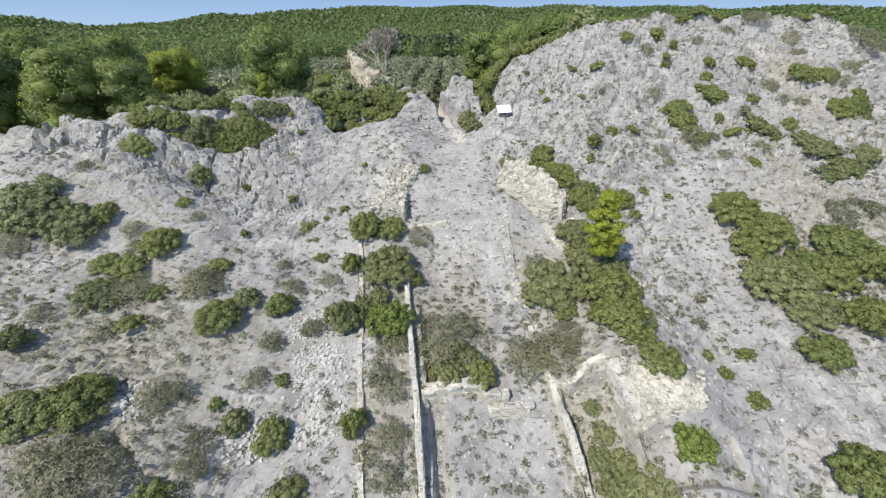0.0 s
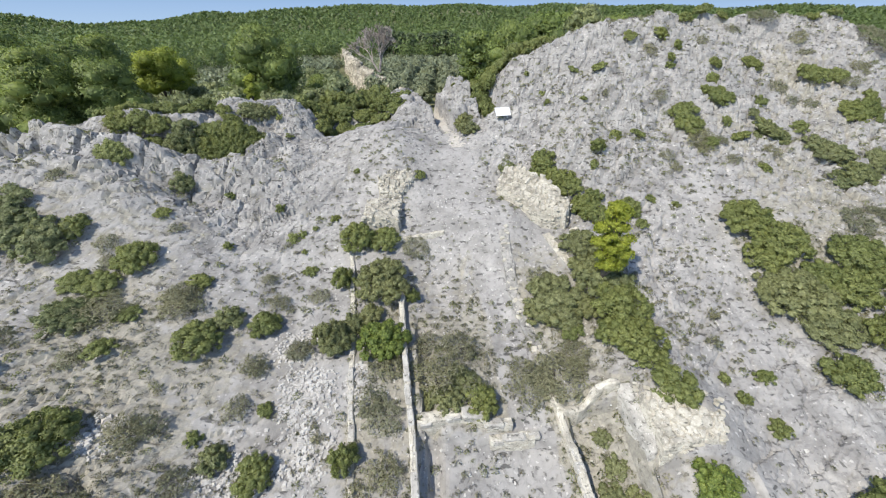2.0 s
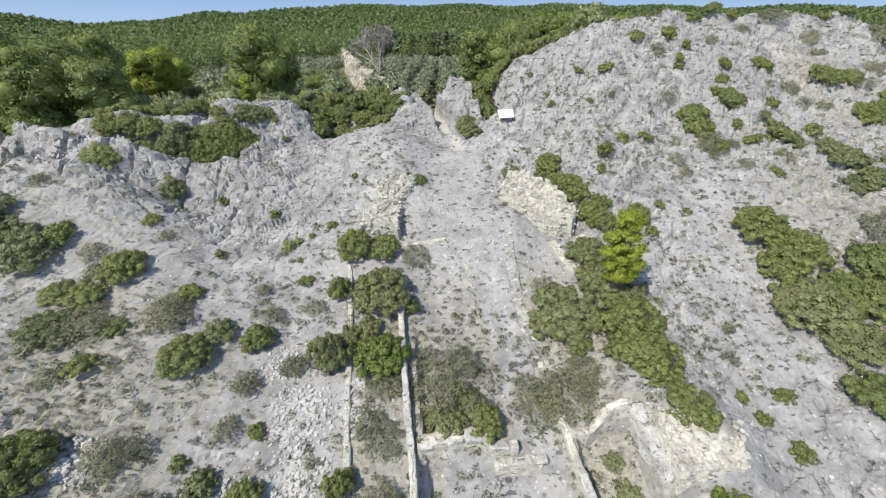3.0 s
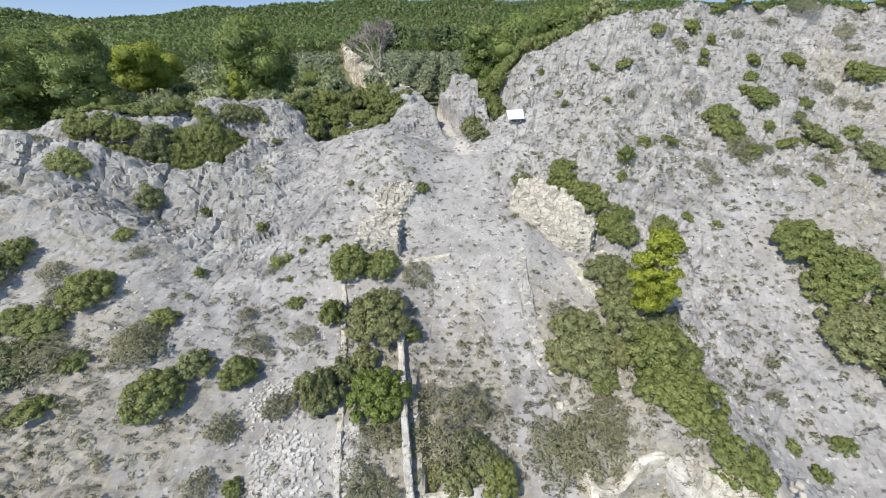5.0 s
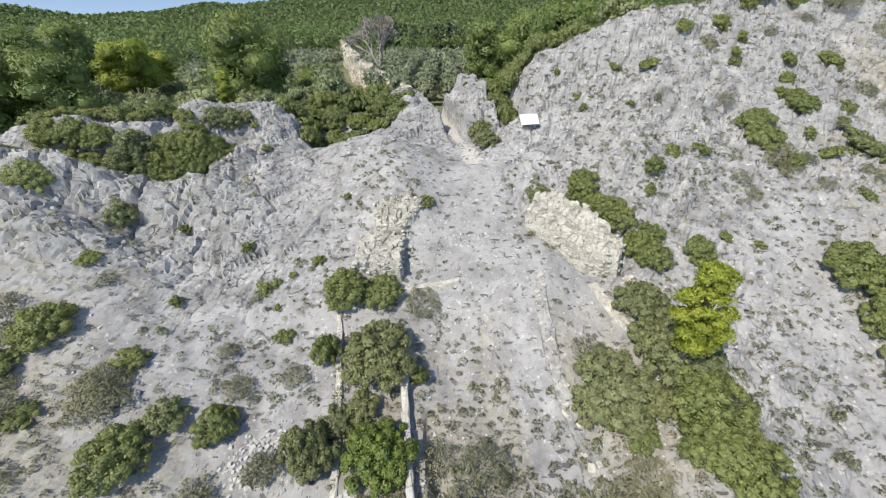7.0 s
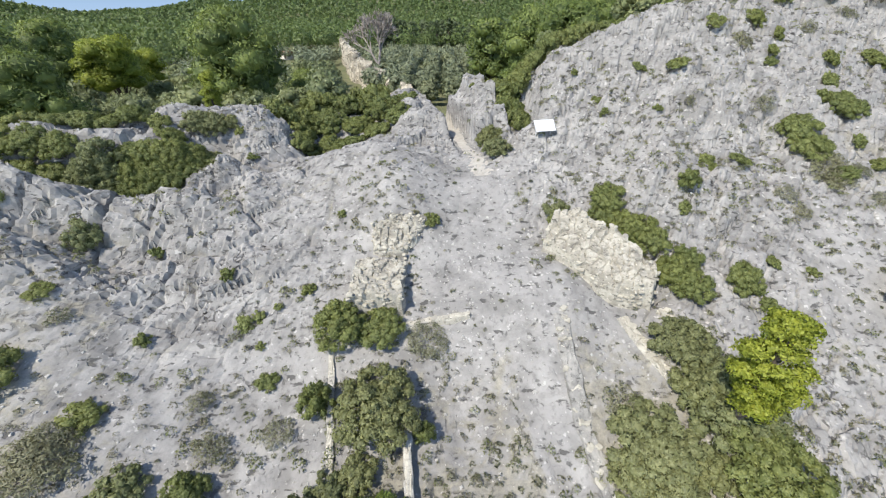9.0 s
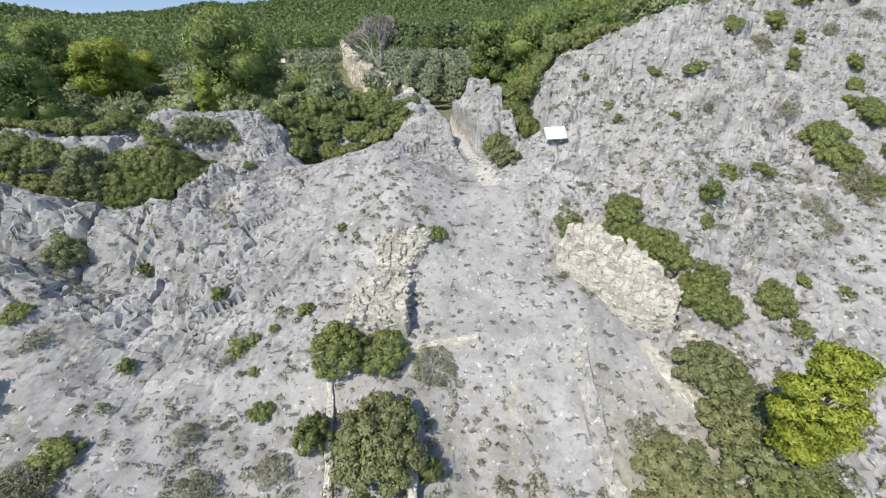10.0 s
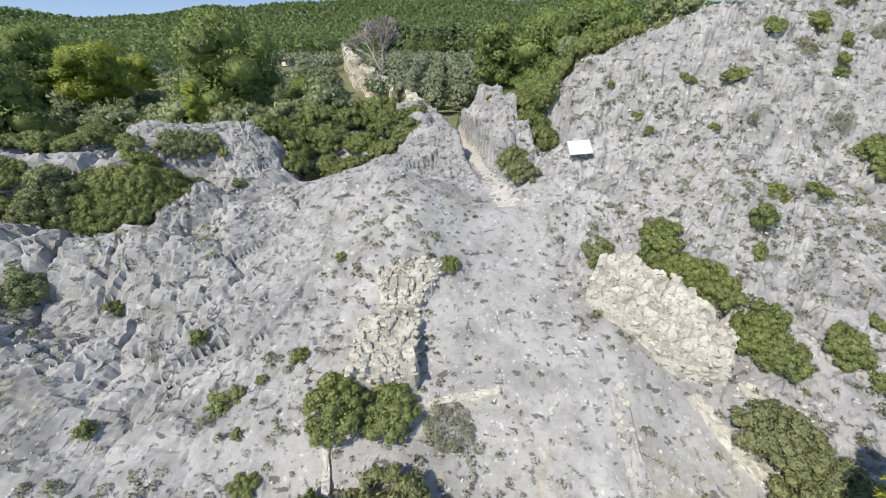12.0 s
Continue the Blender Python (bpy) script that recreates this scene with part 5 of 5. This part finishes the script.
# ---- loose stones ----
def stone_weight(x, y):
    w = 0.25 + 1.4 * rough(x, y, 6, 4, 240)
    w = w + 0.5 * smooth(8, 5, abs(x - 2)) * smooth(37, 30, y) + 0.5 * smooth(3, 1.5, np.hypot(x + 8.5, y - 18)) + 0.6 * smooth(2.5, 1.2, np.hypot(x + 17, y - 14.8))
    return np.clip(w, 0.03, 1)


def stone_bits(name, x, y, s, rng, label):
    n = len(x)
    z = heights(x, y) + s * 0.2
    corners = np.array([(-1, -1, -.6), (1, -1, -.6), (1, 1, -.6), (-1, 1, -.6), (-.7, -.7, .6), (.7, -.7, .6), (.7, .7, .6), (-.7, .7, .6)])
    turn = rng.uniform(0, 6.28, n)
    c = corners[None] * rng.uniform(0.55, 1.2, (n, 8, 3))
    c = np.stack([c[..., 0] * np.cos(turn)[:, None] - c[..., 1] * np.sin(turn)[:, None], c[..., 0] * np.sin(turn)[:, None] + c[..., 1] * np.cos(turn)[:, None], c[..., 2]], -1)
    verts = c * s[:, None, None] + np.stack([x, y, z], 1)[:, None]
    f = np.array([(4, 5, 6, 7), (0, 1, 5, 4), (1, 2, 6, 5), (2, 3, 7, 6), (3, 0, 4, 7)])
    faces = (f[None] + (np.arange(n) * 8)[:, None, None]).reshape(-1, 4)
    tagged(new(name, quick_mesh(name, verts.reshape(-1, 3), faces, SCREE)), label, "stones", kind="stuff")


def loose_stones():
    x, y, rng = scatter_spots(16000, 304, stone_weight)
    stone_bits("loose_stones", x, y, rng.uniform(0.02, 0.055, len(x)) * rng.uniform(0.6, 1.8, len(x)), rng, "small pale loose stones lying on the slope")


def rubble_heap(cx, cy, rx, ry, count, seed):
    rng = np.random.default_rng(seed)
    a, d = rng.uniform(0, 6.28, count), rng.uniform(0, 1, count) ** 0.6 * rng.uniform(0.7, 1.2, count)
    x, y = cx + rx * d * np.cos(a), cy + ry * d * np.sin(a)
    stone_bits("rubble_heap", x, y, rng.uniform(0.05, 0.11, count) * rng.uniform(0.7, 1.5, count), rng, "spread heap of white broken stones")


loose_stones()
for i, h in enumerate([(-7.5, 17.2, 1.8, 1.7, 420), (-7.0, 14.3, 1.6, 1.6, 300), (-16.7, 14.4, 1.9, 1.2, 280), (-4.7, 17.6, 0.6, 1.6, 110), (-8.8, 20.3, 1.4, 1.3, 200), (-10.5, 13.5, 1.7, 1.3, 220)]):
    rubble_heap(*h, 310 + i)


# ---- aqueduct behind the crest ----
def aqueduct(path, thick, label, seed):
    """A tall ruined wall through points (x, y, top, foot), its faces and top broken."""
    rng = np.random.default_rng(seed)
    pts = np.array(path, float)
    run = np.r_[0, np.cumsum(np.hypot(*np.diff(pts[:, :2], axis=0).T))]
    n = int(run[-1] / 0.8)
    d = np.linspace(0, run[-1], n + 1)
    cx, cy, t, f = (np.interp(d, run, pts[:, i]) for i in range(4))
    ax, ay = np.gradient(cx), np.gradient(cy)
    norm = np.hypot(ax, ay)
    ax, ay = ax / norm, ay / norm
    t = t + 2.2 * rough(d, d * 0 + 3.3, 9, 5, seed)
    gaps = smooth(0.12, 0.22, rough(d, d * 0 + 8.1, 6, 2, seed + 4))
    t = t - gaps * np.clip(t - f - 1.5, 0, 3.2)
    rows = []
    for s, h in ((-0.6, -0.2), (-0.57, 0.2), (-0.54, 0.45), (-0.5, 0.7), (-0.46, 0.9), (-0.4, 1.0), (-0.1, 1.02), (0.2, 0.98), (0.45, 0.96), (0.52, 0.6), (0.6, -0.2)):
        off = (s + 0.5 * rough(d + s * 7, d * 0 + h * 5, 4, 4, seed + 7) + rng.uniform(-0.1, 0.1, n + 1)) * thick
        rows.append(np.stack([cx + ay * off, cy - ax * off, f + (t - f) * h + rng.uniform(-0.25, 0.25, n + 1)], 1))
    m = len(rows)
    idx = np.arange((n + 1) * m).reshape(n + 1, m)
    quads = np.stack([idx[:-1, :-1], idx[:-1, 1:], idx[1:, 1:], idx[1:, :-1]], -1).reshape(-1, 4)
    ends = np.array([(idx[0, i], idx[0, i + 1], idx[0, m - 2 - i], idx[0, m - 1 - i]) for i in range(m // 2)] + [(idx[n, m - 1 - i], idx[n, m - 2 - i], idx[n, i + 1], idx[n, i]) for i in range(m // 2)])
    ob = thing("aqueduct_wall", Matrix.Identity(4), label, "aqueduct ruin", kind="structure")
    body = new("masonry", quick_mesh("masonry", np.stack(rows, 1).reshape(-1, 3), np.r_[quads, ends], OLDWALL))
    body.parent = ob


aqueduct([(-17.2, 112, 15.0, 10), (-18.8, 118, 17.4, 10), (-26, 139, 18.6, 10), (-45, 215, 18.8, 10), (-72, 335, 19.5, 10)], 2.4, "tall pale ruined aqueduct wall running through trees", 61)
aqueduct([(-5.5, 88, 13.9, 10), (-9.5, 100, 14.6, 10), (-15.5, 111, 15.8, 10)], 2.2, "low pale ruined aqueduct wall near the rock cutting", 63)


# ---- bare tree ----
def bare_tree(x, y, height):
    rng = np.random.default_rng(9)
    ob = thing("bare_tree", pose(x, y, at(x, y)), "leafless grey-brown tree standing beside the aqueduct wall", "tree")
    bm, twigs = bmesh.new(), bmesh.new()

    def branch(p, d, length, r, depth):
        q = p + d * length
        limb(bm if depth < 2 else twigs, p, q, max(r, 0.075), max(r * 0.7, 0.05), 6 if depth < 2 else 3)
        if depth == 6:
            return
        for i in range(3 if depth < 4 else 4):
            e = (d + Vector(rng.normal(size=3)) * 0.40 + Vector((0, 0, 0.22))).normalized()
            branch(q, e, length * rng.uniform(0.62, 0.85), r * 0.6, depth + 1)

    branch(Vector((0, 0, -0.4)), Vector((0, 0, 1)), height * 0.24, height * 0.028, 0)
    part("trunk", bm, DEADWOOD, ob)
    part("twig_crown", twigs, DEADWOOD, ob)


bare_tree(-17.6, 130, 18.5)


# ---- footpath through the cutting ----
def footpath():
    verts, faces, across = [], [], 7
    ys = np.arange(38.5, 60, 0.25)
    for y in ys:
        mid, half = 1.0 - (y - 42) * 0.19, 0.55 + 0.3 * float(smooth(42, 38.5, y))
        for i in range(across):
            x = mid + half * (2 * i / (across - 1) - 1) + 0.25 * float(rough(np.array([y]), np.array([i / 9]), 1.5, 2, 250)[0])
            verts.append((x, y, at(x, y) + 0.02 - 0.05 * abs(2 * i / (across - 1) - 1) ** 3))
    for r in range(len(ys) - 1):
        for i in range(across - 1):
            v = r * across + i
            faces.append((v, v + 1, v + across + 1, v + across))
    tagged(new("footpath", mesh_of("footpath", verts, faces, DIRT, False)), "pale trodden grit footpath through the rock cutting", "footpath", kind="structure")


footpath()


# ---- sign at the cutting ----
def sign_panel():
    ob = thing("information_sign", pose(5.95, 40.75, at(5.95, 40.75), 0, 0, 14), "white information panel on short posts beside the rock cutting", "sign")
    for s in (-0.55, 0.55):
        bm = bmesh.new()
        limb(bm, (s, 0.12, -0.5), (s, 0.12, 0.75), 0.03, 0.03, 8)
        part("post", bm, STEEL, ob)
    bm = bmesh.new()
    bmesh.ops.create_cube(bm, size=1.0, matrix=pose(0, 0, 0.62, 48) @ Matrix.Diagonal((1.46, 0.86, 0.03, 1)))
    bmesh.ops.bevel(bm, geom=bm.edges[:], offset=0.008, segments=2, affect="EDGES")
    panel = part("panel", bm, WHITE, ob)
    for sx, sy, w, h in ((0, 0.43, 1.5, 0.03), (0, -0.43, 1.5, 0.03), (0.73, 0, 0.03, 0.83), (-0.73, 0, 0.03, 0.83)):
        bm = bmesh.new()
        bmesh.ops.create_cube(bm, size=1.0, matrix=pose(0, 0, 0.62, 48) @ pose(sx, sy, 0) @ Matrix.Diagonal((w, h, 0.05, 1)))
        part("rim", bm, STEEL, ob)


sign_panel()


# ---- houses far behind ----
def house(x, y, turn, wide, deep, high):
    ob = thing("house", pose(x, y, at(x, y) - 0.2, 0, 0, turn), "small whitewashed farmhouse with a clay tile roof among trees", "house", "farmhouses in the plain")
    bm = bmesh.new()
    bmesh.ops.create_cube(bm, size=1.0, matrix=pose(0, 0, high / 2) @ Matrix.Diagonal((wide, deep, high, 1)))
    part("wall", bm, LIME, ob)
    bm = bmesh.new()
    w, d, e = wide / 2 + 0.4, deep / 2 + 0.4, high
    v = [bm.verts.new(c) for c in ((-w, -d, e), (w, -d, e), (w, d, e), (-w, d, e), (-w, 0, e + deep * 0.2), (w, 0, e + deep * 0.2))]
    for f in ((0, 1, 5, 4), (2, 3, 4, 5), (0, 4, 3), (1, 2, 5), (3, 2, 1, 0)):
        bm.faces.new([v[i] for i in f])
    part("roof", bm, TILE, ob)
    for sx in (-0.25, 0.25):
        bm = bmesh.new()
        bmesh.ops.create_cube(bm, size=1.0, matrix=pose(wide * sx, -deep / 2 - 0.01, high * 0.5) @ Matrix.Diagonal((0.9, 0.06, 1.2, 1)))
        part("window", bm, BARK, ob)


house(-103, 168, 20, 6.5, 6, 4.2)
house(-119, 181, 15, 9, 6, 3)
house(-72, 214, -10, 6, 5, 2.6)
